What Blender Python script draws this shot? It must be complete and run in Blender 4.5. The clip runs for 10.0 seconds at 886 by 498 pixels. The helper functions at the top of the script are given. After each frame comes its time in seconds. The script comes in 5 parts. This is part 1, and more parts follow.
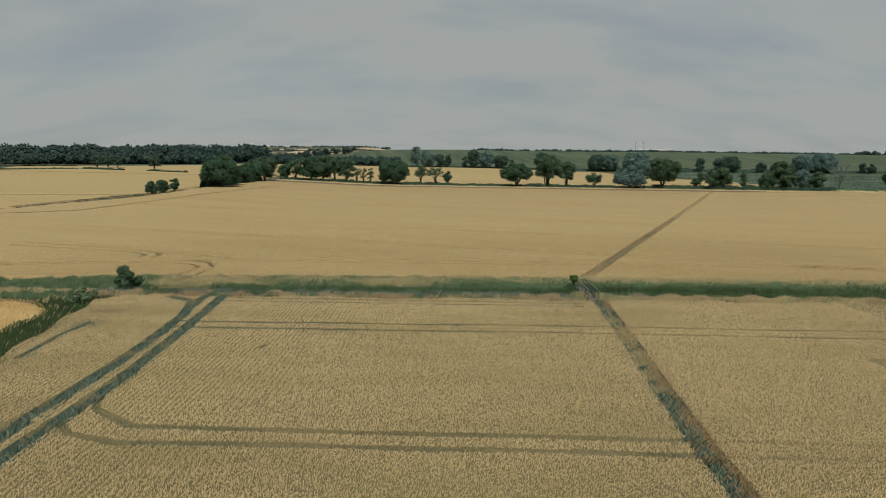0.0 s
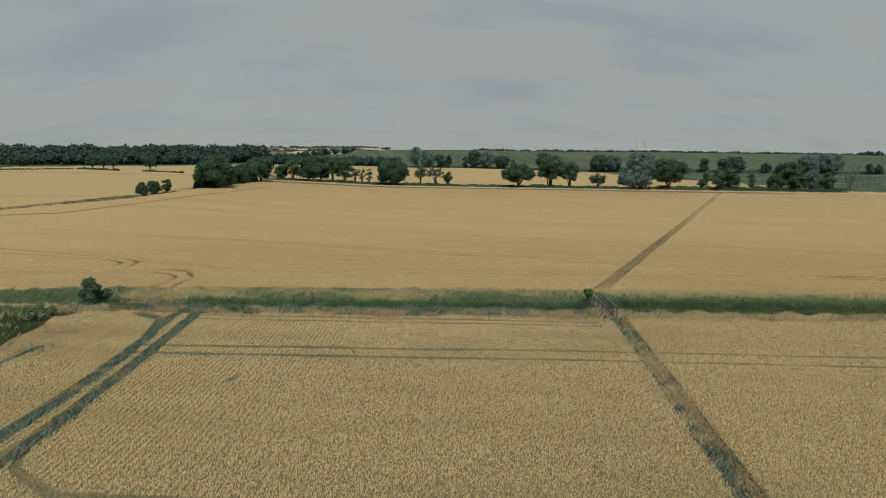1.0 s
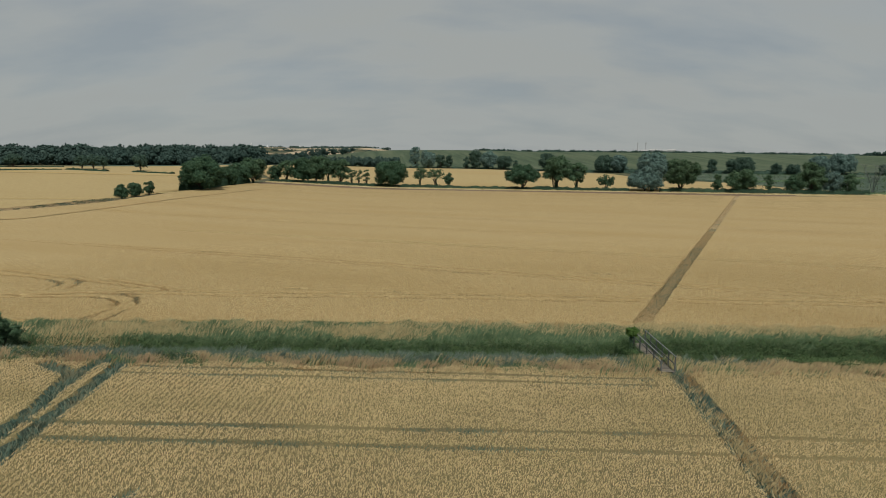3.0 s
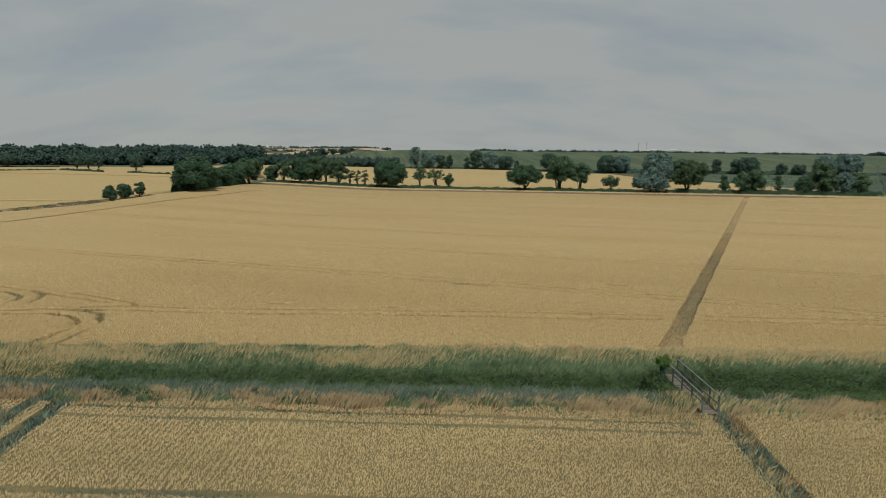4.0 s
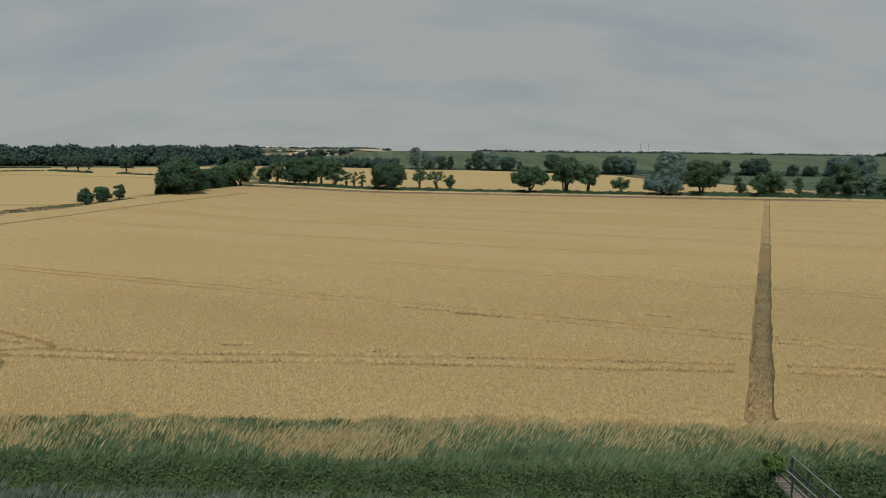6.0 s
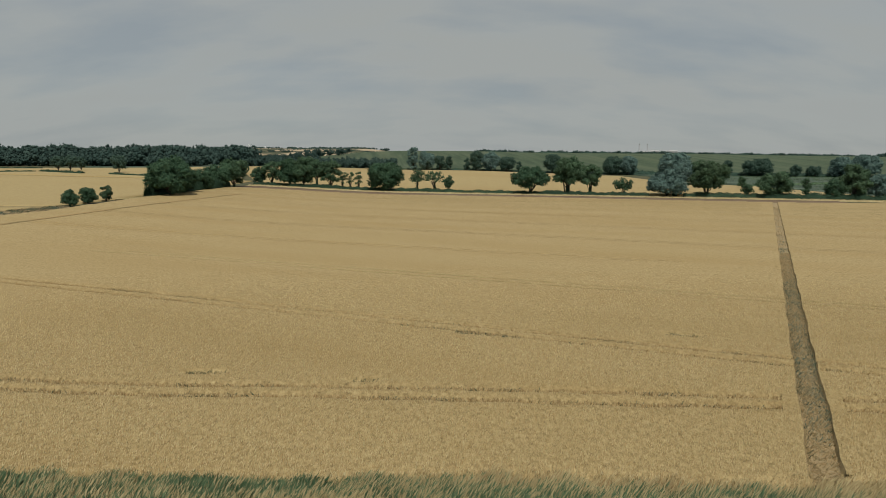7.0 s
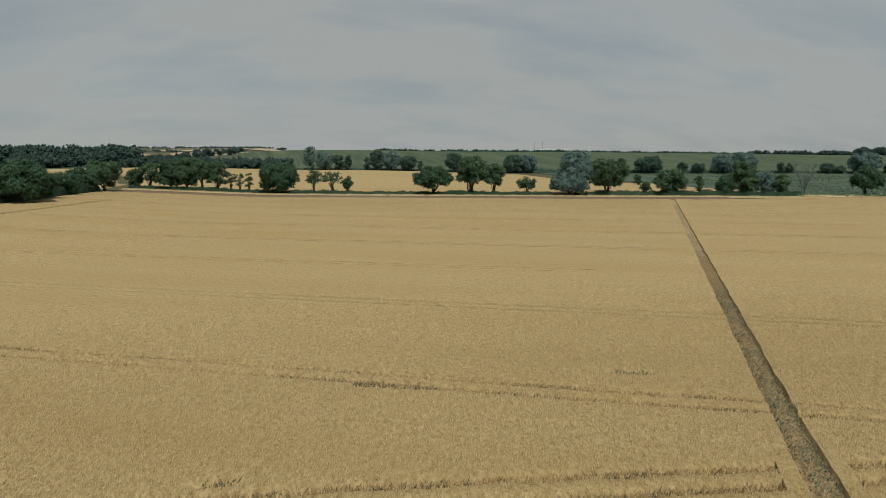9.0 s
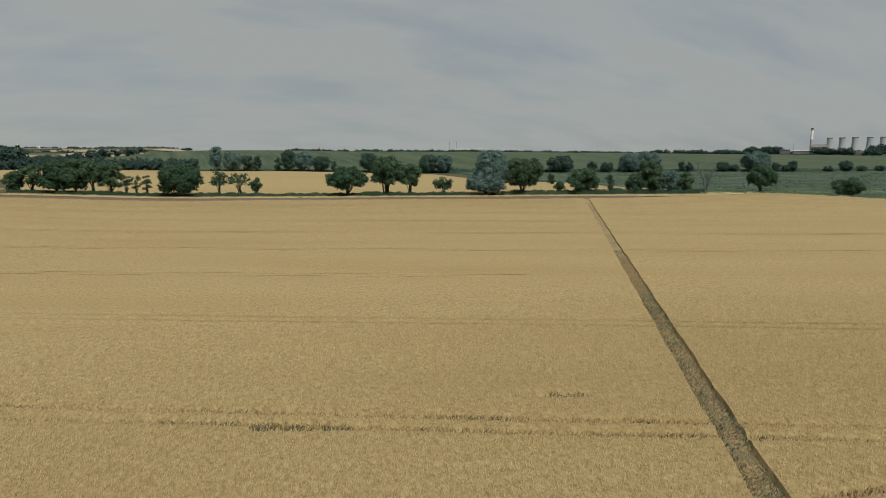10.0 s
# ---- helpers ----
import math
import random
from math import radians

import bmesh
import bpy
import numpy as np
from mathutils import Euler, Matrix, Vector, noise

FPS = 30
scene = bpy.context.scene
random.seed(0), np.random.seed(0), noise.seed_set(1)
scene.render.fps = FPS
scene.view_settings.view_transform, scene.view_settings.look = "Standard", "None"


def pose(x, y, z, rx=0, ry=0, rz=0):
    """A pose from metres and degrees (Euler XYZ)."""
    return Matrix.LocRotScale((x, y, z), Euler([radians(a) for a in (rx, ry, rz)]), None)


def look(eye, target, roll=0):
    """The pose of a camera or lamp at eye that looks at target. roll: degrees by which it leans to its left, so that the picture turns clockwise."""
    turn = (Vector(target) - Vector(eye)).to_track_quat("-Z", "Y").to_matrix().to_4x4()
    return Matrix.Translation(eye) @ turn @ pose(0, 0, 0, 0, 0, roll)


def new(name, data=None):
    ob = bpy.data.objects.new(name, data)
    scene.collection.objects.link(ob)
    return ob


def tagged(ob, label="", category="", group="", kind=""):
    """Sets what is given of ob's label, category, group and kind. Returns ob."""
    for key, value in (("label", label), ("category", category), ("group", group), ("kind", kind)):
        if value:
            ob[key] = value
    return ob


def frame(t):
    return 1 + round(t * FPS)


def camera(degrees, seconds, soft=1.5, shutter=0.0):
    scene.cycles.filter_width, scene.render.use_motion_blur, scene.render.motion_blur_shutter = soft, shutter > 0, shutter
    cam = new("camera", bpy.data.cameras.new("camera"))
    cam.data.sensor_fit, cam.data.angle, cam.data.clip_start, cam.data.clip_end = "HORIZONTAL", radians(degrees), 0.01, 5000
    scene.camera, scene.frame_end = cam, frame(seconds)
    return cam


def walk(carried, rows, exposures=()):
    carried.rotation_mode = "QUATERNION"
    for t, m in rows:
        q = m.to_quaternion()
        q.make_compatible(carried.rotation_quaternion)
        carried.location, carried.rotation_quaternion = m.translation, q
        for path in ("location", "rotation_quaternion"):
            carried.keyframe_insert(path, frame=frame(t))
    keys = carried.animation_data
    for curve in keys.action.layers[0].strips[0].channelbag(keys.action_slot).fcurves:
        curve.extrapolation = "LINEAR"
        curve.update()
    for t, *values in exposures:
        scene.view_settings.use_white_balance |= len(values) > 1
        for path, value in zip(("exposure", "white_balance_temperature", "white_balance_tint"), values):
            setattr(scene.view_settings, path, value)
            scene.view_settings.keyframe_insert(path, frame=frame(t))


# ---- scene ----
cam = camera(71.0, 10.0, soft=0.65)
METRES, EYE, TILT, LEAN, TURN = 72.07, 16.75, 0.0, 0.0, 0.0
ROWS = [
    (0.0, 0.0, 0.0, 0.0, 0.01, -8.49, -0.07),
    (0.5, 0.0001, 0.052, 0.0003, 0.02, -8.49, -0.06),
    (1.0, 0.0006, 0.1065, 0.0003, 0.04, -8.47, -0.08),
    (1.5, 0.0006, 0.1607, -0.0, 0.06, -8.44, -0.07),
    (2.0, 0.0003, 0.2148, -0.0003, 0.07, -8.43, -0.09),
    (2.5, -0.0011, 0.2689, -0.0002, 0.06, -8.44, -0.1),
    (4.0, -0.0004, 0.4279, 0.0008, 0.1, -8.43, -0.1),
    (4.5, -0.0005, 0.4814, 0.0008, 0.12, -8.4, -0.11),
    (5.0, -0.0012, 0.5357, 0.0015, 0.16, -8.41, -0.11),
    (5.5, -0.0017, 0.5871, 0.0011, 0.17, -8.38, -0.12),
    (7.0, -0.0026, 0.7364, 0.0006, 0.01, -8.35, -0.12),
    (7.5, -0.002, 0.7821, 0.0012, -0.9, -8.37, -0.08),
    (8.0, 0.0005, 0.8274, 0.0019, -2.97, -8.38, 0.01),
    (8.5, 0.0042, 0.8724, 0.0024, -5.83, -8.41, 0.11),
    (9.0, 0.0099, 0.9159, 0.0032, -9.06, -8.45, 0.19),
    (9.5, 0.0181, 0.9571, 0.0034, -12.67, -8.48, 0.29),
    (10.0, 0.029, 0.9971, 0.0038, -16.78, -8.49, 0.37),
]
walk(cam, [(t, pose(0, 0, EYE, TILT, LEAN, TURN) @ pose(METRES * x, METRES * y, METRES * z, 90 + pitch, roll, yaw)) for t, x, y, z, yaw, pitch, roll in ROWS])

# ---- light ----
SUN_EL, SUN_AZ = 58.0, 175.0   # degrees; azimuth clockwise from +y
sun = new("sun", bpy.data.lights.new("sun", "SUN"))
sun.data.energy, sun.data.angle, sun.data.color = 3.4, radians(1.0), (1.0, 0.93, 0.82)
_e, _a = radians(SUN_EL), radians(SUN_AZ)
SUN_DIR = Vector((math.sin(_a) * math.cos(_e), math.cos(_a) * math.cos(_e), math.sin(_e)))
sun.matrix_world = look(SUN_DIR * 300, (0, 0, 0))

world = bpy.data.worlds.new("sky")
scene.world = world
world.use_nodes = True
wn, wl = world.node_tree.nodes, world.node_tree.links
wn.clear()
w_out, w_bg = wn.new("ShaderNodeOutputWorld"), wn.new("ShaderNodeBackground")
w_sky = wn.new("ShaderNodeTexSky")
w_sky.sky_type, w_sky.sun_disc = "NISHITA", False
w_sky.sun_elevation, w_sky.sun_rotation = _e, _a
w_bg.inputs["Strength"].default_value = 0.09
# thin high cloud: streaks stretched along the wind, over the blue of the sky
w_co, w_map, w_sep, w_comb = wn.new("ShaderNodeTexCoord"), wn.new("ShaderNodeMapping"), wn.new("ShaderNodeSeparateXYZ"), wn.new("ShaderNodeCombineXYZ")
w_up, w_dx, w_dy = wn.new("ShaderNodeMath"), wn.new("ShaderNodeMath"), wn.new("ShaderNodeMath")
w_up.operation, w_dx.operation, w_dy.operation = "ADD", "DIVIDE", "DIVIDE"
w_up.inputs[1].default_value = 0.42
w_map.inputs["Scale"].default_value = (1.2, 2.9, 1.0)
w_map.inputs["Rotation"].default_value = (0.0, 0.0, radians(-24))
w_n1, w_n2 = wn.new("ShaderNodeTexNoise"), wn.new("ShaderNodeTexNoise")
w_n1.inputs["Scale"].default_value, w_n1.inputs["Detail"].default_value = 1.7, 7.0
w_n2.inputs["Scale"].default_value, w_n2.inputs["Detail"].default_value = 0.5, 3.0
w_add = wn.new("ShaderNodeMath")
w_add.operation = "ADD"
w_ramp = wn.new("ShaderNodeMapRange")
w_ramp.inputs["From Min"].default_value, w_ramp.inputs["From Max"].default_value = 0.82, 1.15
w_ramp.inputs["To Min"].default_value, w_ramp.inputs["To Max"].default_value = 0.88, 1.0
w_mix = wn.new("ShaderNodeMix")
w_mix.data_type = "RGBA"
w_tone = wn.new("ShaderNodeMix")
w_tone.data_type = "RGBA"
w_tone.inputs["A"].default_value, w_tone.inputs["B"].default_value = (3.12, 3.46, 3.58, 1), (3.84, 4.07, 3.98, 1)
w_soft = wn.new("ShaderNodeMapRange")
w_soft.inputs["From Min"].default_value, w_soft.inputs["From Max"].default_value = 0.33, 0.53
wl.new(w_n1.outputs["Fac"], w_soft.inputs["Value"])
wl.new(w_soft.outputs["Result"], w_tone.inputs["Factor"])
wl.new(w_tone.outputs["Result"], w_mix.inputs["B"])
wl.new(w_co.outputs["Generated"], w_sep.inputs[0])
wl.new(w_sep.outputs["Z"], w_up.inputs[0])
for w_node, w_axis in ((w_dx, "X"), (w_dy, "Y")):
    wl.new(w_sep.outputs[w_axis], w_node.inputs[0])
    wl.new(w_up.outputs[0], w_node.inputs[1])
    wl.new(w_node.outputs[0], w_comb.inputs[w_axis])
wl.new(w_comb.outputs[0], w_map.inputs["Vector"])
wl.new(w_map.outputs["Vector"], w_n1.inputs["Vector"])
wl.new(w_map.outputs["Vector"], w_n2.inputs["Vector"])
wl.new(w_n1.outputs["Fac"], w_add.inputs[0])
wl.new(w_n2.outputs["Fac"], w_add.inputs[1])
wl.new(w_add.outputs[0], w_ramp.inputs["Value"])
wl.new(w_ramp.outputs["Result"], w_mix.inputs["Factor"])
wl.new(w_sky.outputs["Color"], w_mix.inputs["A"])
wl.new(w_mix.outputs["Result"], w_bg.inputs["Color"])
wl.new(w_bg.outputs["Background"], w_out.inputs["Surface"])

# ---- materials ----


def ramp_node(nodes, colours):
    r = nodes.new("ShaderNodeValToRGB")
    el = r.color_ramp.elements
    for i, c in enumerate(colours):
        p = i / max(1, len(colours) - 1)
        e = el[i] if i < 2 else el.new(p)
        e.position, e.color = p, (*c, 1)
    el[0].position = 0.0
    if len(colours) > 1:
        el[len(el) - 1].position = 1.0
    return r


def material(name, colours, driver="noise", scale=1.0, patch=None, rough=0.8, metal=0.0, leafy=0.0, bump=0.0, bump_scale=20.0, stretch=(1, 1, 1), spin=0.0, spec=0.15, grain=None, rough_noise=0.65):
    """driver: noise (ramp over a noise of that scale, per metre) or island (ramp by the piece). patch: (colour, scale, from, to, most) of a second, broad noise. grain: a stretch of its own for the fine noise and the bump."""
    m = bpy.data.materials.new(name)
    m.use_nodes = True
    n, l = m.node_tree.nodes, m.node_tree.links
    b = n["Principled BSDF"]
    geo = n.new("ShaderNodeNewGeometry")
    mp = n.new("ShaderNodeMapping")
    mp.vector_type = "TEXTURE"
    mp.inputs["Scale"].default_value, mp.inputs["Rotation"].default_value = stretch, (0, 0, spin)
    l.new(geo.outputs["Position"], mp.inputs["Vector"])
    fine = mp
    if grain:
        fine = n.new("ShaderNodeMapping")
        fine.vector_type = "TEXTURE"
        fine.inputs["Scale"].default_value = grain
        l.new(geo.outputs["Position"], fine.inputs["Vector"])
    ramp = ramp_node(n, colours)
    if driver == "island":
        l.new(geo.outputs["Random Per Island"], ramp.inputs["Fac"])
    elif driver == "object":
        oi = n.new("ShaderNodeObjectInfo")
        l.new(oi.outputs["Random"], ramp.inputs["Fac"])
    else:
        t = n.new("ShaderNodeTexNoise")
        t.inputs["Scale"].default_value, t.inputs["Detail"].default_value, t.inputs["Roughness"].default_value = scale, 8.0, rough_noise
        l.new(fine.outputs["Vector"], t.inputs["Vector"])
        mr = n.new("ShaderNodeMapRange")
        mr.inputs["From Min"].default_value, mr.inputs["From Max"].default_value = 0.3, 0.7
        l.new(t.outputs["Fac"], mr.inputs["Value"])
        l.new(mr.outputs["Result"], ramp.inputs["Fac"])
    colour = ramp.outputs["Color"]
    if patch:
        t2 = n.new("ShaderNodeTexNoise")
        t2.inputs["Scale"].default_value, t2.inputs["Detail"].default_value = patch[1], 4.0
        l.new(mp.outputs["Vector"], t2.inputs["Vector"])
        mr2 = n.new("ShaderNodeMapRange")
        mr2.inputs["From Min"].default_value, mr2.inputs["From Max"].default_value = patch[2], patch[3]
        mr2.inputs["To Max"].default_value = patch[4] if len(patch) > 4 else 0.7
        l.new(t2.outputs["Fac"], mr2.inputs["Value"])
        mix = n.new("ShaderNodeMix")
        mix.data_type = "RGBA"
        mix.inputs["B"].default_value = (*patch[0], 1)
        l.new(mr2.outputs["Result"], mix.inputs["Factor"])
        l.new(colour, mix.inputs["A"])
        colour = mix.outputs["Result"]
    l.new(colour, b.inputs["Base Color"])
    b.inputs["Roughness"].default_value, b.inputs["Metallic"].default_value = rough, metal
    b.inputs["Specular IOR Level"].default_value = spec
    if bump:
        t3 = n.new("ShaderNodeTexNoise")
        t3.inputs["Scale"].default_value, t3.inputs["Detail"].default_value = bump_scale, 4.0
        l.new(fine.outputs["Vector"], t3.inputs["Vector"])
        bp = n.new("ShaderNodeBump")
        bp.inputs["Strength"].default_value, bp.inputs["Distance"].default_value = 1.0, bump
        l.new(t3.outputs["Fac"], bp.inputs["Height"])
        l.new(bp.outputs["Normal"], b.inputs["Normal"])
    if leafy:
        tr = n.new("ShaderNodeBsdfTranslucent")
        l.new(colour, tr.inputs["Color"])
        ms = n.new("ShaderNodeMixShader")
        ms.inputs["Fac"].default_value = leafy
        l.new(b.outputs["BSDF"], ms.inputs[1])
        l.new(tr.outputs["BSDF"], ms.inputs[2])
        l.new(ms.outputs["Shader"], n["Material Output"].inputs["Surface"])
    return m


GOLD, STRAW, PALE, OCHRE, OLIVE = (0.49, 0.37, 0.19), (0.54, 0.43, 0.24), (0.66, 0.56, 0.35), (0.40, 0.28, 0.135), (0.27, 0.25, 0.125)
M_EAR = material("ripening_wheat_ears", [(0.4298, 0.3489, 0.1835), (0.5698, 0.4606, 0.2599), (0.6098, 0.4904, 0.2854), (0.6597, 0.5432, 0.3312), (0.5798, 0.4665, 0.2599), (0.6497, 0.5333, 0.321)], "island", patch=((0.3599, 0.314, 0.1529), 0.22, 0.47, 0.70, 0.5), stretch=(5, 1, 1), spin=-0.05, leafy=0.2)
M_EAR_FAR = material("ripe_wheat_ears", [(0.3861, 0.2699, 0.1313), (0.5148, 0.4099, 0.2258), (0.6287, 0.5304, 0.3276), (0.5198, 0.412, 0.2289), (0.6089, 0.5459, 0.3276)], "island", patch=((0.4158, 0.3245, 0.1596), 0.05, 0.45, 0.72, 0.6), stretch=(5, 1.2, 1), spin=-0.363, leafy=0.25)
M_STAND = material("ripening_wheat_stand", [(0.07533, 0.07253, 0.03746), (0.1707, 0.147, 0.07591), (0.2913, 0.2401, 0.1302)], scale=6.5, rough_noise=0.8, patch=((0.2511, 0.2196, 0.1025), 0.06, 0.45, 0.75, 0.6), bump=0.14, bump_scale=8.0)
M_STAND_FAR = material("ripe_wheat_stand", [(0.107, 0.07637, 0.03271), (0.323, 0.2466, 0.1203), (0.5178, 0.4258, 0.2321)], scale=3.2, rough_noise=0.85, patch=((0.2815, 0.2026, 0.08755), 0.10, 0.42, 0.72, 0.5), bump=0.08, bump_scale=3.0, stretch=(7, 1, 1), spin=-0.363, grain=(1, 2.0, 1))
M_STAND_RIPE = material("ripe_stand_between_ears", [(0.09653, 0.06901, 0.02901), (0.2914, 0.2229, 0.1067), (0.4671, 0.3848, 0.2057)], scale=3.2, rough_noise=0.85, patch=((0.2541, 0.1831, 0.07764), 0.10, 0.42, 0.72, 0.5), bump=0.08, bump_scale=3.0, stretch=(7, 1, 1), spin=-0.363, grain=(1, 2.0, 1))
M_FIELD = material("distant_ripe_crop", [(0.227, 0.1711, 0.08074), (0.3279, 0.2571, 0.1244), (0.4016, 0.3246, 0.1698)], scale=1.1, rough_noise=0.8, stretch=(4, 1, 1), spin=-0.36, patch=((0.2881, 0.2111, 0.09116), 0.02, 0.48, 0.72, 0.6), bump=0.06, bump_scale=1.5, grain=(1, 2.5, 1))
M_STUBBLE = material("pale_ripe_barley", [(0.42, 0.30, 0.12), (0.52, 0.39, 0.19)], scale=0.6, patch=((0.34, 0.23, 0.09), 0.2, 0.45, 0.7), bump=0.1, bump_scale=4)
M_SOIL = material("dry_soil_and_thatch", [(0.05, 0.048, 0.028), (0.095, 0.085, 0.05), (0.07, 0.08, 0.042)], scale=1.6, patch=((0.055, 0.075, 0.035), 0.25, 0.42, 0.62, 0.8), bump=0.08, bump_scale=6)
M_EARTH = material("bare_brown_earth", [(0.12, 0.085, 0.055), (0.19, 0.14, 0.095)], scale=0.6, bump=0.06, bump_scale=4)
M_MEADOW = material("rough_meadow", [(0.01892, 0.04048, 0.0288), (0.03784, 0.06512, 0.0468), (0.07052, 0.1038, 0.0756)], scale=1.1, rough_noise=0.82, grain=(1, 2.5, 1), stretch=(3.0, 1.4, 1), patch=((0.0989, 0.132, 0.0972), 0.10, 0.50, 0.66, 0.8), bump=0.1, bump_scale=0.8)
M_MEADOW_PALE = material("seeding_meadow_grass", [(0.08, 0.108, 0.08036), (0.12, 0.148, 0.1107), (0.16, 0.18, 0.1353)], "island", leafy=0.2)
M_HILL = material("green_hillside_crop", [(0.02238, 0.04363, 0.02424), (0.04924, 0.07551, 0.04328), (0.1007, 0.1259, 0.0779)], scale=0.11, rough_noise=0.8, stretch=(0.9, 13.0, 20.0), spin=0.12, patch=((0.08578, 0.1074, 0.06405), 0.045, 0.46, 0.62, 0.8), bump=0.5, bump_scale=0.3)
M_DRY = material("dry_grass", [(0.465, 0.391, 0.219), (0.595, 0.516, 0.307), (0.391, 0.316, 0.167), (0.521, 0.442, 0.251)], "island", patch=((0.372, 0.298, 0.158), 0.7, 0.48, 0.68, 0.5), leafy=0.25)
M_RUST = material("rusty_grass", [(0.3456, 0.231, 0.12), (0.4104, 0.294, 0.15), (0.2808, 0.2048, 0.105)], "island", leafy=0.25)
M_GRASS = material("green_grass", [(0.07123, 0.134, 0.07242), (0.1166, 0.193, 0.1078), (0.1717, 0.246, 0.1401), (0.2258, 0.274, 0.1539)], "island", patch=((0.05957, 0.108, 0.05508), 0.6, 0.48, 0.66, 0.7), leafy=0.25)
M_GREY = material("grey_seeding_weeds", [(0.077, 0.12, 0.0952), (0.121, 0.174, 0.14), (0.1815, 0.228, 0.1904), (0.088, 0.15, 0.084)], "island", leafy=0.15)
M_TRACKWEED = material("blue_green_tillers", [(0.04394, 0.08858, 0.07319), (0.08755, 0.1479, 0.1204), (0.1462, 0.2098, 0.166), (0.2346, 0.2554, 0.1729)], "island", patch=((0.3323, 0.2666, 0.1479), 0.55, 0.52, 0.66, 0.5), leafy=0.2)
M_BRAMBLE = material("bramble_leaves", [(0.02907, 0.06261, 0.02649), (0.04734, 0.09202, 0.03681), (0.06919, 0.1178, 0.0479), (0.09435, 0.1333, 0.05521)], "island", patch=((0.02184, 0.0442, 0.01849), 0.8, 0.45, 0.65, 0.7), leafy=0.2)
M_IVY = material("ivy_leaves", [(0.0455, 0.0975, 0.026), (0.078, 0.15, 0.039), (0.117, 0.195, 0.052)], "island", leafy=0.2)
M_LEAF = material("oak_leaves", [(0.03283, 0.07729, 0.04583), (0.05357, 0.1108, 0.0653), (0.0828, 0.1478, 0.08562)], "island", patch=((0.03888, 0.06403, 0.03326), 0.05, 0.45, 0.7, 0.5), leafy=0.3)
M_LEAF_ASH = material("ash_leaves", [(0.04593, 0.09651, 0.05594), (0.07066, 0.1328, 0.0756), (0.1045, 0.172, 0.09828)], "island", patch=((0.05476, 0.0839, 0.04385), 0.05, 0.45, 0.7, 0.5), leafy=0.3)
M_LEAF_WILLOW = material("silver_willow_leaves", [(0.0711, 0.1317, 0.121), (0.1069, 0.1807, 0.1636), (0.153, 0.2343, 0.2095)], "island", leafy=0.2)
# far foliage: distance haze is mixed into both leaf colours as a blue tint
M_LEAF_FAR = material("hazed_distant_leaves", [(0.03915, 0.07788, 0.06129), (0.05091, 0.09324, 0.0715), (0.06396, 0.1098, 0.08172)], "island", leafy=0.15)
M_LEAF_WOOD = material("hazed_wood_leaves", [(0.02693, 0.05535, 0.0498), (0.03672, 0.06793, 0.05897), (0.04774, 0.08177, 0.06945)], "island", leafy=0.15)
M_HEDGE = material("hawthorn_hedge_leaves", [(0.0221, 0.051, 0.032), (0.0357, 0.07225, 0.0448), (0.0527, 0.0935, 0.056)], "island", leafy=0.15)
M_BARK = material("grey_bark", [(0.04, 0.036, 0.03), (0.085, 0.078, 0.066)], scale=3.0, bump=0.03, bump_scale=9, stretch=(1, 1, 4))
M_DEADWOOD = material("bleached_dead_wood", [(0.10, 0.13, 0.122), (0.15, 0.185, 0.172)], scale=3.0)
M_TIMBER = material("weathered_grey_timber", [(0.06037, 0.07187, 0.07458), (0.1121, 0.1265, 0.1275), (0.1796, 0.1955, 0.1926)], scale=4.0, stretch=(0.17, 1.7, 0.17), bump=0.004, bump_scale=40)
M_PLANK = material("brown_grey_planks", [(0.07728, 0.07219, 0.06314), (0.1189, 0.1106, 0.09414), (0.1546, 0.142, 0.1194)], "object", bump=0.004, bump_scale=30)
M_TAPE = material("yellow_waymark", [(0.22, 0.17, 0.06), (0.27, 0.21, 0.08)], scale=8)
# skyline concrete and steel, lifted paler and bluer to paint in haze
M_CONCRETE = material("hazed_pale_concrete", [(0.3091, 0.3352, 0.3598), (0.4019, 0.4288, 0.4559)], scale=0.02, stretch=(1, 1, 3))
M_STEEL = material("hazed_grey_steel", [(0.36, 0.375, 0.39), (0.44, 0.45, 0.465)], scale=0.5, rough=0.6)
M_WHITE = material("white_cladding", [(0.33, 0.34, 0.345), (0.40, 0.41, 0.415)], scale=0.05)
M_BRICKISH = material("buff_cladding", [(0.15, 0.145, 0.14), (0.20, 0.195, 0.185)], scale=0.05)
M_TRACK = material("weedy_track_soil", [(0.06, 0.0779, 0.0533), (0.096, 0.1107, 0.0738), (0.16, 0.1353, 0.0738)], scale=2.2, patch=((0.048, 0.082, 0.0697), 0.4, 0.4, 0.6, 0.8), bump=0.06, bump_scale=6)
M_WHEELING = material("beaten_brown_straw", [(0.24, 0.165, 0.075), (0.34, 0.245, 0.115)], scale=1.5, patch=((0.17, 0.15, 0.075), 0.15, 0.45, 0.65, 0.8), bump=0.05, bump_scale=6)
M_FAINT = material("faint_straw_wheeling", [(0.30, 0.22, 0.105), (0.38, 0.285, 0.14), (0.47, 0.37, 0.20)], scale=0.25, rough_noise=0.8)
# stems inside the crop: their shade is put into this dark colour
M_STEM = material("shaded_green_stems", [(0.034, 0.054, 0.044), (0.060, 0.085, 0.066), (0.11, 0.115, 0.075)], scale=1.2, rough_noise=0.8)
# trench sides: a browner colour that has the shade between stems in it
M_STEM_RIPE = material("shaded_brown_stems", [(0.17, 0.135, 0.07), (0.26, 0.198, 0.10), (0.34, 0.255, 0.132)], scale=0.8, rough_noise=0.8)
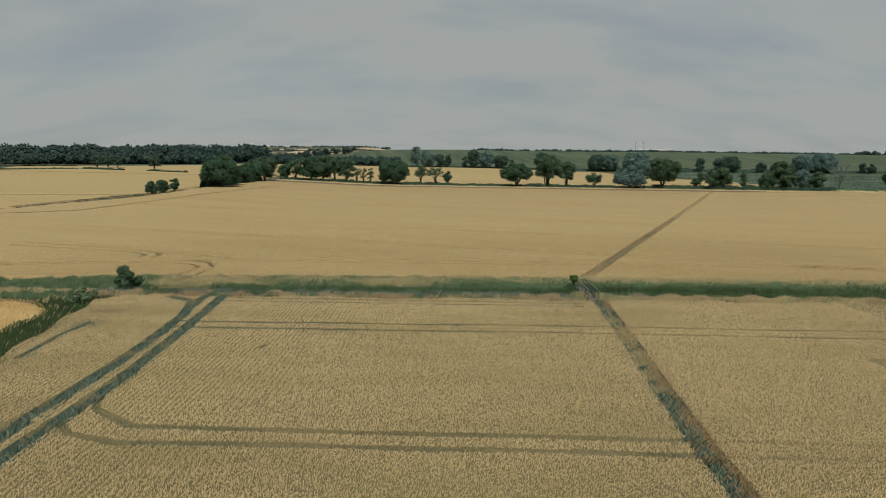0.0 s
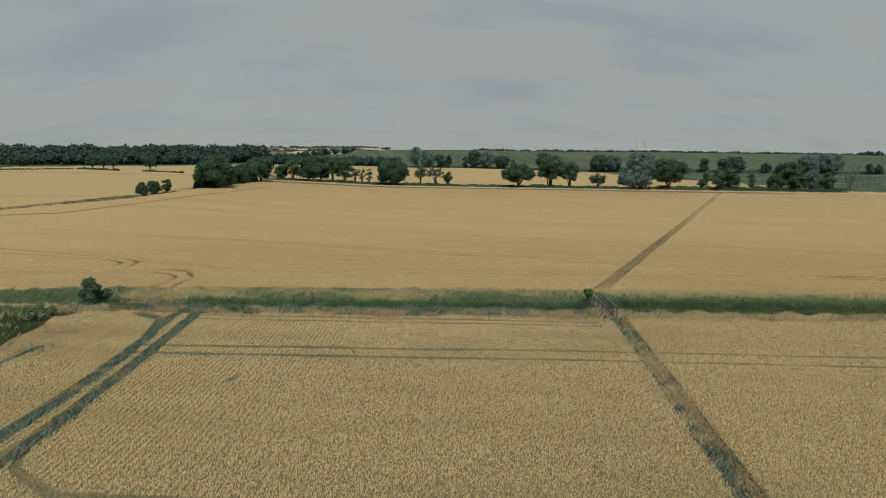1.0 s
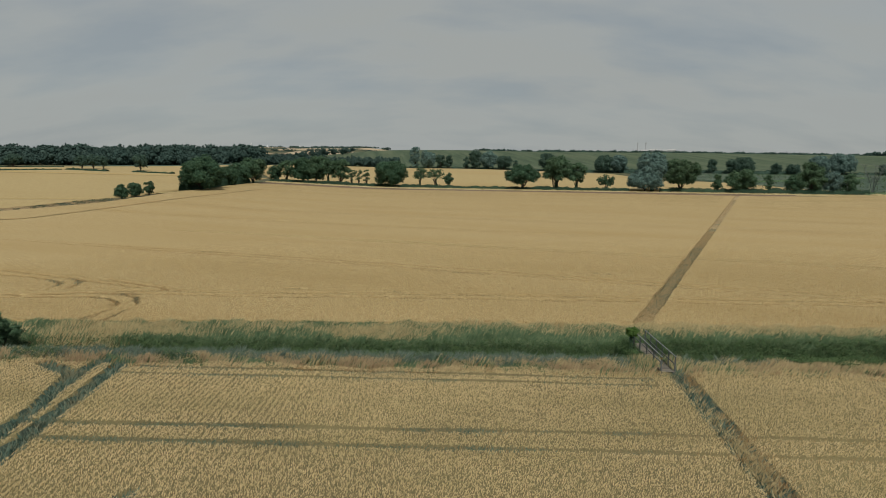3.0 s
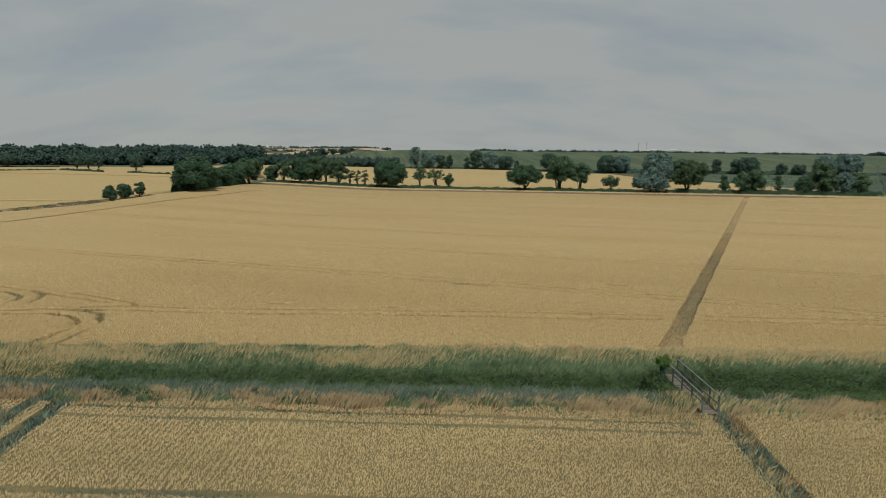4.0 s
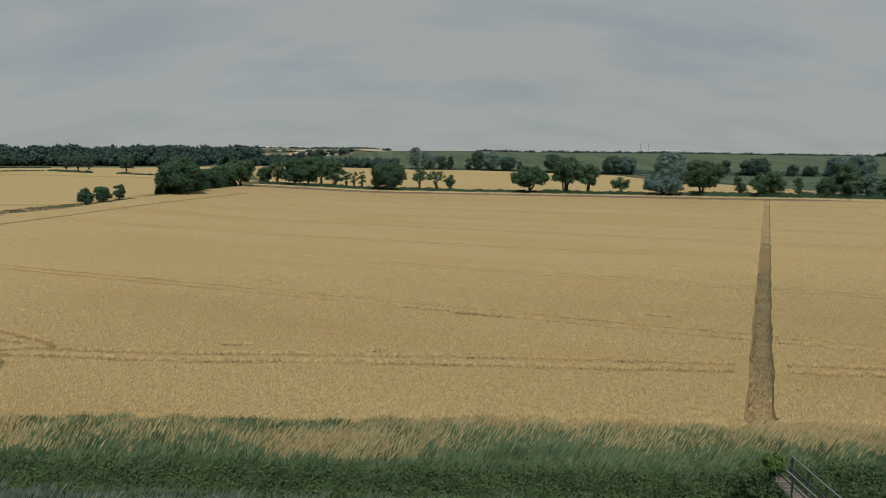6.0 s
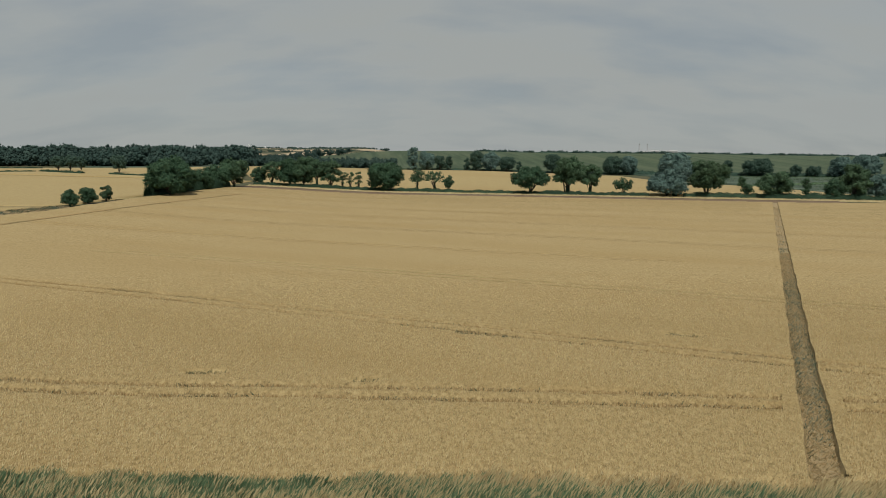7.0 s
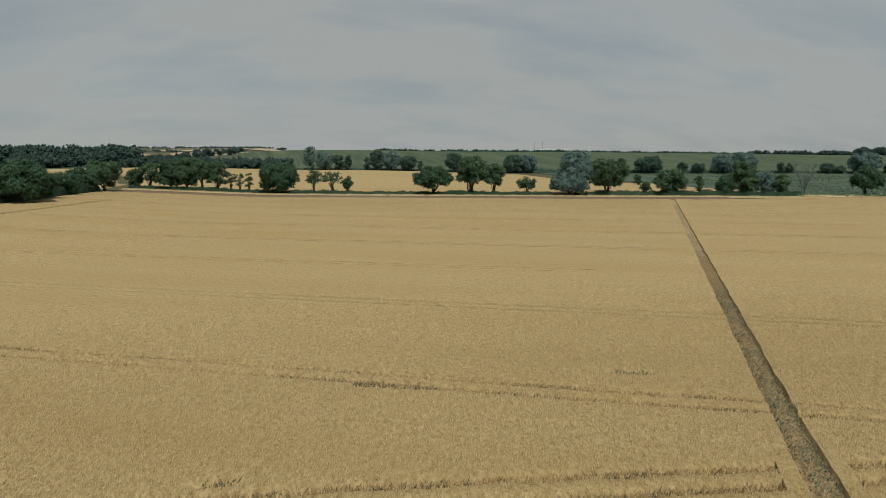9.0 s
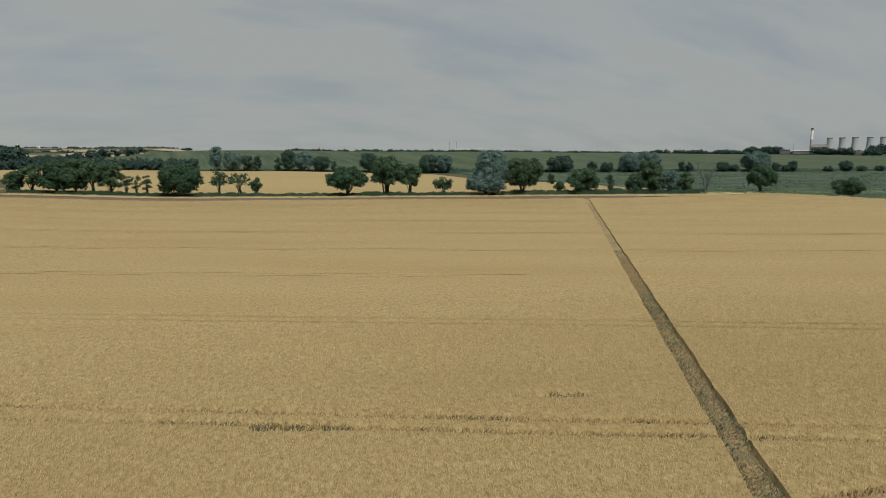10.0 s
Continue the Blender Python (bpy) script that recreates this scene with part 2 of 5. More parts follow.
M_PATH = material("trodden_path", [(0.1954, 0.15, 0.0839), (0.2931, 0.2281, 0.1279), (0.4006, 0.32, 0.1867)], scale=1.6, rough_noise=0.8, patch=((0.1563, 0.155, 0.1102), 0.22, 0.50, 0.68, 0.6), bump=0.05, bump_scale=6)
M_TAN = material("tan_tussock_grass", [(0.4113, 0.3195, 0.1914), (0.5141, 0.4131, 0.2552), (0.3393, 0.2644, 0.1566), (0.4524, 0.3856, 0.232)], "island", patch=((0.3085, 0.2203, 0.1392), 0.6, 0.46, 0.66, 0.6), leafy=0.25)
M_BLADE = material("olive_teal_blades", [(0.04, 0.062, 0.042), (0.07, 0.09, 0.055), (0.12, 0.12, 0.07), (0.19, 0.165, 0.09)], "island", patch=((0.075, 0.115, 0.09), 0.22, 0.5, 0.64, 0.8), leafy=0.2)
M_TRAMPLED = material("trampled_brown_wheat", [(0.2363, 0.1663, 0.08163), (0.3438, 0.2538, 0.1275), (0.4713, 0.3438, 0.1812)], "island", leafy=0.15)
M_STRAW = material("trodden_straw", [(0.195, 0.156, 0.0845), (0.351, 0.267, 0.143), (0.494, 0.377, 0.208), (0.26, 0.24, 0.143)], "island", leafy=0.15)
M_SLOPE = material("bleached_stubble", [(0.30, 0.245, 0.165), (0.40, 0.335, 0.235)], scale=0.05, patch=((0.27, 0.205, 0.13), 0.01, 0.45, 0.65, 0.7))
M_PAINT = material("white_paint", [(0.75, 0.75, 0.75), (0.82, 0.82, 0.82)], scale=0.1, rough=0.5)
M_ROOF = material("grey_roof_sheets", [(0.10, 0.11, 0.13), (0.17, 0.18, 0.20)], scale=0.1)

# ---- building helpers ----
rng = np.random.default_rng(7)


def mesh_arrays(name, verts, *faces):
    """A mesh from an array of points and arrays of faces, each of one corner count."""
    me = bpy.data.meshes.new(name)
    verts = np.asarray(verts, dtype=np.float32)
    faces = [np.asarray(f, dtype=np.int32) for f in faces if len(f)]
    loops = np.concatenate([f.ravel() for f in faces])
    totals = np.concatenate([np.full(len(f), f.shape[1], dtype=np.int32) for f in faces])
    starts = np.concatenate([[0], np.cumsum(totals)[:-1]]).astype(np.int32)
    me.vertices.add(len(verts))
    me.vertices.foreach_set("co", verts.ravel())
    me.loops.add(len(loops))
    me.loops.foreach_set("vertex_index", loops)
    me.polygons.add(len(totals))
    me.polygons.foreach_set("loop_start", starts)
    me.update(calc_edges=True)
    return me


def smooth_mesh(me):
    me.polygons.foreach_set("use_smooth", np.ones(len(me.polygons), dtype=bool))
    return me


def obj(name, me, mat, parent=None, label=""):
    me.materials.append(mat)
    ob = new(name, me)
    if parent:
        ob.parent = parent
    if label:
        ob["label"] = label
    return ob


def part(name, bm, mat, parent, label=""):
    me = bpy.data.meshes.new(name)
    bm.to_mesh(me)
    bm.free()
    return obj(name, me, mat, parent, label)


def thing(name, m, label, category, group=""):
    e = new(name)
    e.matrix_basis = m
    return tagged(e, label, category, group)


def ss(a, b, v):
    t = np.clip((np.asarray(v, dtype=float) - a) / (b - a), 0, 1)
    return t * t * (3 - 2 * t)


def wave(x, y, k, seed=0.0):
    """A cheap smooth unevenness in -1..1."""
    return (np.sin(x * k + seed) + np.sin(y * k * 1.27 + x * k * 0.4 + seed * 2.1) + np.sin((x - y) * k * 0.71 + seed * 3.7) + np.sin((x * 0.6 + y) * k * 2.13 + seed * 1.3)) / 4


def ditch_line(x):
    return 75.9 - 0.045 * np.asarray(x, dtype=float)


def land(x, y):
    """Height of the ground."""
    x, y = np.asarray(x, dtype=float), np.asarray(y, dtype=float)
    z = 0.5 * ss(160, 330, y) + (0.7 + 1.3 * ss(520, 300, x) + 0.9 * ss(300, 130, x) + 2.4 * ss(150, 10, x)) * ss(330, 580, y) + 2.0 * ss(-20, -110, x) * ss(150, 260, y) * ss(700, 400, y)
    m = ss(-330, -60, x)
    z = z + (21 - 7 * ss(300, 1100, x)) * m * ss(580, 1000, y) - 4 * m * ss(1000, 1500, y) + 47 * (1 - m) * ss(800, 2700, y) * ss(-0.46, -0.34, x / np.maximum(np.abs(y), 1.0))
    c = y - ditch_line(x)
    z = z - 1.25 * np.exp(-(c / 2.4) ** 2) + 0.15 * np.exp(-((np.abs(c) - 5.0) / 1.2) ** 2)
    return z + 0.04 * wave(x, y, 0.35)


def grid(xs, ys, height, keep=None):
    X, Y = np.meshgrid(xs, ys)
    Z = height(X, Y)
    V = np.stack([X.ravel(), Y.ravel(), Z.ravel()], 1)
    nx, ny = len(xs), len(ys)
    i = (np.arange(ny - 1)[:, None] * nx + np.arange(nx - 1)[None, :]).ravel()
    F = np.stack([i, i + 1, i + nx + 1, i + nx], 1)
    if keep is not None:
        C = V[F].mean(1)
        F = F[keep(C[:, 0], C[:, 1])]
        used = np.unique(F)
        back = np.zeros(len(V), dtype=np.int64)
        back[used] = np.arange(len(used))
        V, F = V[used], back[F]
    return V, F


def lines(*stops):
    """Grid lines from runs (start, end, step)."""
    out = [np.arange(a, b, s) for a, b, s in stops]
    return np.unique(np.concatenate(out + [[stops[-1][1]]]))


def to_polyline(x, y, pts):
    """Distance from points to a polyline."""
    best = np.full(np.shape(x), 1e9)
    for (ax, ay), (bx, by) in zip(pts[:-1], pts[1:]):
        dx, dy = bx - ax, by - ay
        t = np.clip(((x - ax) * dx + (y - ay) * dy) / (dx * dx + dy * dy), 0, 1)
        best = np.minimum(best, np.hypot(x - ax - t * dx, y - ay - t * dy))
    return best


def blades(P, h, w, lean, turn):
    """Bent grass blades: base points, heights, widths, lean vectors, turns."""
    n = len(P)
    s = np.stack([np.cos(turn), np.sin(turn), np.zeros(n)], 1) * (w / 2)[:, None]
    up = np.zeros((n, 3))
    up[:, 2] = h
    ln = np.zeros((n, 3))
    ln[:, :2] = lean
    mid = P + up * 0.55 + ln * 0.3
    tip = P + up + ln
    V = np.stack([P - s, P + s, mid + s * 0.9, tip], 1).reshape(-1, 3)
    k = np.arange(n) * 4
    return V, np.stack([k, k + 1, k + 2], 1), np.stack([k, k + 2, k + 3], 1)


def ears(P, h, w, lean, turn):
    """Wheat ears: a narrow stalk that widens to the nodding ear; one slim blade each."""
    n = len(P)
    s = np.stack([-np.sin(turn), np.cos(turn), np.zeros(n)], 1) * (w / 2)[:, None]
    up = np.zeros((n, 3))
    up[:, 2] = h
    ln = np.zeros((n, 3))
    ln[:, :2] = lean
    mid = P + up * 0.78 + ln * 0.3
    tip = P + up + ln
    V = np.stack([P, mid + s, tip - s * 0.6], 1).reshape(-1, 3)
    k = np.arange(n) * 3
    return V, np.stack([k, k + 1, k + 2], 1)


OCT_V = np.array([(1, 0, 0), (0, 1, 0), (-1, 0, 0), (0, -1, 0), (0, 0, 1), (0, 0, -1)], dtype=float)
OCT_F = np.array([(0, 1, 4), (1, 2, 4), (2, 3, 4), (3, 0, 4), (1, 0, 5), (2, 1, 5), (3, 2, 5), (0, 3, 5)])


def rounder(V, F):
    """Each triangle cut in four, its new corners pushed out to the ball."""
    V, mid, out = [tuple(v) for v in V], {}, []

    def half(i, j):
        k = (min(i, j), max(i, j))
        if k not in mid:
            m = np.array(V[i]) + np.array(V[j])
            V.append(tuple(m / np.linalg.norm(m)))
            mid[k] = len(V) - 1
        return mid[k]

    for a, b, c in F:
        ab, bc, ca = half(a, b), half(b, c), half(c, a)
        out += [(a, ab, ca), (ab, b, bc), (ca, bc, c), (ab, bc, ca)]
    return np.array(V), np.array(out)


BALL = rounder(OCT_V, OCT_F)


def cores(C, radius, r, shape=(OCT_V, OCT_F)):
    """The dense inside of leaf clumps: a rough lump for each."""
    n, (SV, SF) = len(C), shape
    a = r.uniform(0, 6.3, n)
    R = np.stack([np.stack([np.cos(a), -np.sin(a), 0 * a], 1), np.stack([np.sin(a), np.cos(a), 0 * a], 1), np.stack([0 * a, 0 * a, 1 + 0 * a], 1)], 1)
    V = C[:, None, :] + np.einsum("nij,kj->nki", R, SV) * radius[:, None, None] * r.uniform(0.85, 1.2, (n, len(SV), 1))
    F = (np.arange(n) * len(SV))[:, None, None] + SF[None]
    return V.reshape(-1, 3), F.reshape(-1, 3)


def leaves(P, N, size, r):
    """Leaf sprays at P, that face about N."""
    n = len(P)
    N = N + r.normal(0, 0.45, (n, 3))
    N /= np.linalg.norm(N, axis=1)[:, None] + 1e-9
    a = np.cross(N, r.normal(0, 1, (n, 3)))
    a /= np.linalg.norm(a, axis=1)[:, None] + 1e-9
    b = np.cross(N, a)
    sz = (size * r.uniform(0.6, 1.3, n))[:, None]
    V = np.stack([P - a * sz * 0.5, P + b * sz * 0.5, P + a * sz * 0.5 - b * sz * 0.2], 1).reshape(-1, 3)
    k = np.arange(n) * 3
    return V, np.stack([k, k + 1, k + 2], 1)


def tubes(paths, sides=6):
    """Tapered limbs: each path a list of (x, y, z, radius)."""
    V, F, o = [], [], 0
    for path in paths:
        path = np.asarray(path, dtype=float)
        for j, (x, y, z, rad) in enumerate(path):
            d = path[min(j + 1, len(path) - 1), :3] - path[max(j - 1, 0), :3]
            d /= np.linalg.norm(d) + 1e-9
            a = np.cross(d, (0.31, 0.95, 0.02))
            a /= np.linalg.norm(a) + 1e-9
            b = np.cross(d, a)
            for k in range(sides):
                t = 2 * math.pi * k / sides
                V.append(np.array((x, y, z)) + rad * (math.cos(t) * a + math.sin(t) * b))
        for j in range(len(path) - 1):
            for k in range(sides):
                p, q = o + j * sides + k, o + j * sides + (k + 1) % sides
                F.append((p, q, q + sides, p + sides))
        o += len(path) * sides
    return np.array(V), np.array(F)


def box_bm(bm, x0, x1, y0, y1, z0, z1, bevel=0.0):
    r = bmesh.ops.create_cube(bm, size=1.0)
    bmesh.ops.scale(bm, vec=(x1 - x0, y1 - y0, z1 - z0), verts=r["verts"])
    bmesh.ops.translate(bm, vec=((x0 + x1) / 2, (y0 + y1) / 2, (z0 + z1) / 2), verts=r["verts"])
    if bevel:
        es = list({e for v in r["verts"] for e in v.link_edges})
        bmesh.ops.bevel(bm, geom=es, offset=bevel, segments=1, affect="EDGES")
    return bm


# ---- ground ----
gx = lines((-4900, -1000, 130), (-1000, -300, 25), (-300, -100, 8), (-100, 120, 4), (120, 400, 10), (400, 1200, 25), (1200, 4900, 130))
gy = lines((-400, -40, 40), (-40, 60, 4), (60, 92, 1.0), (92, 160, 4), (160, 700, 10), (700, 1500, 20), (1500, 4900, 100))
ground = tagged(obj("ground", smooth_mesh(mesh_arrays("ground", *grid(gx, gy, land))), M_SOIL), "flat farmland soil with dry thatch and grass", "ground", kind="structure")

# ---- fields: outlines, wheelings and the trodden path ----
PATH_NEAR = [(17.6, 70.5), (17.5, 66.0), (16.4, 52.0), (15.4, 42.0), (14.7, 33.0), (14.4, 26.0), (14.4, 0.0)]
PATH_FAR = [(18.6, 79.0), (19.4, 82.5), (31.9, 107.0), (57.2, 156.0), (136.0, 309.0)]
NEAR_TRACKS = [
    [(-26.0, 0.0), (-26.0, 34.0), (-25.6, 42.0), (-25.8, 52.0), (-26.6, 62.0), (-28.0, 68.0), (-31.5, 70.2)],
    [(-23.9, 0.0), (-23.8, 34.0), (-23.5, 42.0), (-24.1, 53.0), (-25.0, 64.0), (-25.6, 71.5)],
    [(-23.6, 41.5), (-22.4, 38.0), (-18.8, 35.4), (-12.9, 34.9), (7.1, 33.9), (24.7, 32.9), (80.0, 29.9)],
    [(-24.0, 36.5), (-22.0, 34.4), (-18.7, 33.2), (-12.2, 33.0), (6.7, 32.1), (23.4, 31.1), (80.0, 28.0)],
    [(-26.5, 59.6), (-23.0, 59.3), (-4.6, 58.4), (11.7, 57.7), (40.5, 55.8), (80.0, 53.6)],
    [(-25.5, 57.4), (-22.1, 57.1), (-4.4, 56.2), (11.3, 55.4), (39.0, 53.5), (80.0, 51.2)],
    [(-27.2, 65.5), (-27.5, 68.5), (-27.3, 71.6)],
    [(-24.0, 69.6), (-17.4, 69.1), (-2.6, 68.2), (15.0, 66.9)],
    [(-24.5, 68.1), (-16.6, 67.6), (-2.5, 66.8), (15.0, 65.6)],
]
NEAR_GAPS = [[(-34.2, 48.1), (-34.8, 54.9), (-34.3, 58.7)], [(-36.8, 63.4), (-33.6, 62.8)], [(-15.5, 50.9), (-15.3, 51.3)]]
FAR_TRACKS = [
    [(-33.9, 82.0), (-34.0, 85.2), (-33.9, 88.0), (-34.3, 90.9), (-35.9, 94.0), (-39.0, 95.7), (-43.1, 96.0), (-46.0, 95.2), (-54.9, 94.7), (-75.0, 92.5)],
    [(-36.4, 82.0), (-36.3, 85.2), (-35.8, 87.9), (-36.4, 90.9), (-38.4, 93.0), (-41.3, 94.0), (-45.4, 93.9), (-53.9, 93.2), (-75.0, 91.0)],
    [(-80.0, 113.6), (-64.6, 108.4), (-56.7, 106.2), (-52.8, 104.4), (-49.6, 102.0), (-48.9, 100.0), (-49.0, 98.5)],
    [(-80.0, 117.0), (-60.7, 109.8), (-55.1, 107.5), (-50.6, 105.3), (-47.7, 103.2), (-46.8, 100.8), (-46.7, 98.5)],
    [(-39.6, 96.9), (-35.4, 97.5), (-26.1, 96.3), (-6.4, 95.8), (8.5, 95.1), (23.5, 93.8), (80.0, 89.0)],
    [(-38.9, 95.9), (-33.0, 95.4), (-25.4, 94.4), (-6.4, 93.9), (22.5, 92.1), (80.0, 87.2)],
    [(-50.3, 104.9), (-45.1, 102.4), (-40.1, 100.1), (-37.3, 99.0)],
    [(-45.0, 104.1), (-40.1, 101.7), (-35.1, 99.0), (-33.8, 97.5)],
]
FAR_GAPS = [[(20.6, 109.4), (23.4, 108.6)], [(-7.0, 97.0), (-5.2, 97.2)], [(-44.0, 262.0), (-30.0, 264.0)], [(1.0, 110.0), (7.0, 108.2)], [(-20.0, 98.6), (-17.0, 98.8)]]
EDGE_TRACK = [(-160.0, 166.0), (-123.9, 173.3), (-106.9, 180.7), (-101.9, 195.0), (-95.8, 218.0), (-85.9, 260.0), (-80.0, 300.0)]


def near_edge(x):
    return 69.3 - 0.045 * x + 0.35 * np.sin(x * 0.31) + 0.2 * np.sin(x * 1.3)


def far_edge(x):
    return 82.8 - 0.06 * np.maximum(x - 8, 0) - 0.03 * np.maximum(-x - 40, 0) + 0.3 * np.sin(x * 0.27 + 1)


def tree_line(x):
    return 350.0 - 0.29 * x


def crop_end(x):
    return tree_line(x) - 32 + 18 * ss(125, 200, x) - 0.075 * np.maximum(x - 201, 0) ** 2


def wheel(x, y, tracks, half):
    """1 in a wheeling, 0 in the standing crop."""
    m = np.zeros(np.shape(x))
    for t in tracks:
        m = np.maximum(m, ss(half + 0.22, half - 0.05, to_polyline(x, y, t)))
    return m


def near_deep(x, y):
    """Tracks broad and bare enough to look down to the soil."""
    return np.clip(wheel(x, y, NEAR_TRACKS[:2] + NEAR_TRACKS[6:7], 0.45) + wheel(x, y, [PATH_NEAR], 0.62) + wheel(x, y, NEAR_GAPS, 0.20) * 0.8, 0, 1)


def near_gone(x, y):
    """Where the near crop is missing or beaten down, and by how much."""
    m = wheel(x, y, NEAR_TRACKS[2:4], 0.17 + 0.06 * np.sin(x * 0.9) * np.sin(x * 0.23)) * (1 - 0.75 * ss(13, 16, x)) + wheel(x, y, NEAR_TRACKS[4:6], 0.14 + 0.05 * np.sin(x * 0.6 + 1)) * (1 - 0.6 * ss(-6, 4, x)) + wheel(x, y, NEAR_TRACKS[7:], 0.10 + 0.06 * np.sin(x * 0.4)) * 0.5
    m = m + near_deep(x, y)
    return np.clip(m, 0, 1)


def far_wheelings(x, y):
    u = (y + 0.38 * x - 112.0) / 25.7
    k = np.round(u)
    d = np.abs(u - k) * 25.7 * 0.935
    pair = ss(0.52, 0.2, np.abs(d - 0.95))
    strength = np.where(k == 0, 1.0, np.where(k == 1, 0.4, 0.5)) * (0.75 + 0.25 * np.sin(x * 0.11 + k * 2.0))
    return pair * strength * (k >= 0) * (k < 8)


def far_gone(x, y):
    m = wheel(x, y, FAR_TRACKS, 0.25 + 0.16 * ss(-26, -33, x) + 0.08 * np.sin(x * 0.7 + 1.0) * np.sin(x * 0.19)) + far_wheelings(x, y) + wheel(x, y, FAR_GAPS, 0.35) * 0.8
    m = m * ss(150, 140, y) + wheel(x, y, [PATH_FAR], 0.8)
    return np.clip(m, 0, 1)


def in_near(x, y):
    return (y < near_edge(x)) & (x > -37.3 - 0.17 * (y - 57) + 0.3 * np.sin(y * 0.7)) & (np.hypot(x + 40.5, y - 72) > 3.4)


def in_left(x, y):
    return (x < -41.8 + 0.3 * np.sin(y * 0.5) - np.maximum(y - 62, 0) ** 2 * 0.12) & (y < 69.2)


def left_bound(y):
    return np.interp(y, [60, 166, 175, 195, 222, 262, 400], [-170, -168, -136, -128, -110, -106, -101])


def in_far(x, y):
    return (y > far_edge(x)) & (y < crop_end(x) + 1.0 * np.sin(x * 0.05)) & (x > left_bound(y))


def crop_height(gone, inside, top):
    """Top of the standing crop above the soil, sunk to the ground in gaps and past the edge."""
    def f(x, y):
        h = top * (1 - 1.1 * gone(x, y)) + 0.02 * wave(x, y, 2.3)
        near_rim = ~(inside(x + 0.5, y) & inside(x - 0.5, y) & inside(x, y + 0.5) & inside(x, y - 0.5))
        return land(x, y) + np.where(near_rim, 0.06, np.maximum(h, 0.02))
    return f


def far_thin(x, y):
    """Share of the loose ears that stand, by the distance from the ditch."""
    d = np.hypot(np.maximum(np.abs(x - 10) - 25, 0), np.maximum(y - 72, 31))
    return ss(78, 32, d)


def brown_end(x, y):
    """Browner streaks in the ripe wheat towards the far hedge."""
    return ss(75, 15, crop_end(x) - y) * (0.35 + 0.65 * ss(-0.1, 0.25, wave(x * 0.16, y, 0.38, 2.0)))


# the standing crops: a dense, uneven canopy, under the loose ears that follow
xs = lines((-40, -29, 0.42), (-29, -22.5, 0.18), (-22.5, 13.5, 0.5), (13.5, 19, 0.18), (19, 52, 0.5), (52, 130, 3.0))
ys = lines((-60, 22, 3.0), (22, 73.5, 0.36))
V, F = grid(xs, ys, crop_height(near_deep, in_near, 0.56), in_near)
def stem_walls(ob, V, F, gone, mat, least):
    """The sides of wheelings and gaps show the stems, not the ears; mat's dark colour holds their shade."""
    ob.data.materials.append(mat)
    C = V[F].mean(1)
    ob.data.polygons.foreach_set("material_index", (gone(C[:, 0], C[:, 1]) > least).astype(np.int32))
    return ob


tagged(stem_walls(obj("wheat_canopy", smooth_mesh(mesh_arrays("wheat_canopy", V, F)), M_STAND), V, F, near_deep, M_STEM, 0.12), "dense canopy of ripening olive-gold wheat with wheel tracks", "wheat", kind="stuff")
xs = lines((-115, -60, 1.5), (-60, 80, 0.5), (80, 120, 1.2), (120, 420, 4.0))
ys = lines((76, 124, 0.38), (124, 150, 0.7), (150, 400, 2.0))
V, F = grid(np.concatenate([np.arange(-170, -115, 3.0), xs]), ys, crop_height(lambda x, y: 0.4 * np.clip(far_wheelings(x, y) + wheel(x, y, FAR_TRACKS + FAR_GAPS, 0.3), 0, 1) * ss(149, 136, y) + 0.55 * wheel(x, y, [PATH_FAR], 0.8) * (y < 90), in_far, 0.62), lambda x, y: in_far(x, y) & (np.where(y < far_edge(x) + 1.8, 9.0, to_polyline(x, y, PATH_FAR)) > np.where((y < 148) & (x < 79), 1.3, np.where(x < 118, 2.4, 3.6))))
C = V[F].mean(1)
ob = obj("wheat_canopy", smooth_mesh(mesh_arrays("wheat_canopy", V, F)), M_STAND_FAR)
ob.data.materials.append(M_STAND_RIPE)
ob.data.polygons.foreach_set("material_index", (np.maximum(far_thin(C[:, 0], C[:, 1]), brown_end(C[:, 0], C[:, 1])) > rng.uniform(0.0, 1.0, len(C))).astype(np.int32))
tagged(ob, "dense canopy of ripe golden wheat beyond the ditch", "wheat", kind="stuff")
V, F = grid(lines((-160, -60, 4.0), (-60, -40, 0.5)), lines((-60, 40, 4.0), (40, 70, 0.5)), crop_height(lambda x, y: 0 * x, in_left, 0.5), in_left)
tagged(obj("barley_canopy", smooth_mesh(mesh_arrays("barley_canopy", V, F)), M_STUBBLE), "pale gold barley in the side field", "barley", kind="stuff")


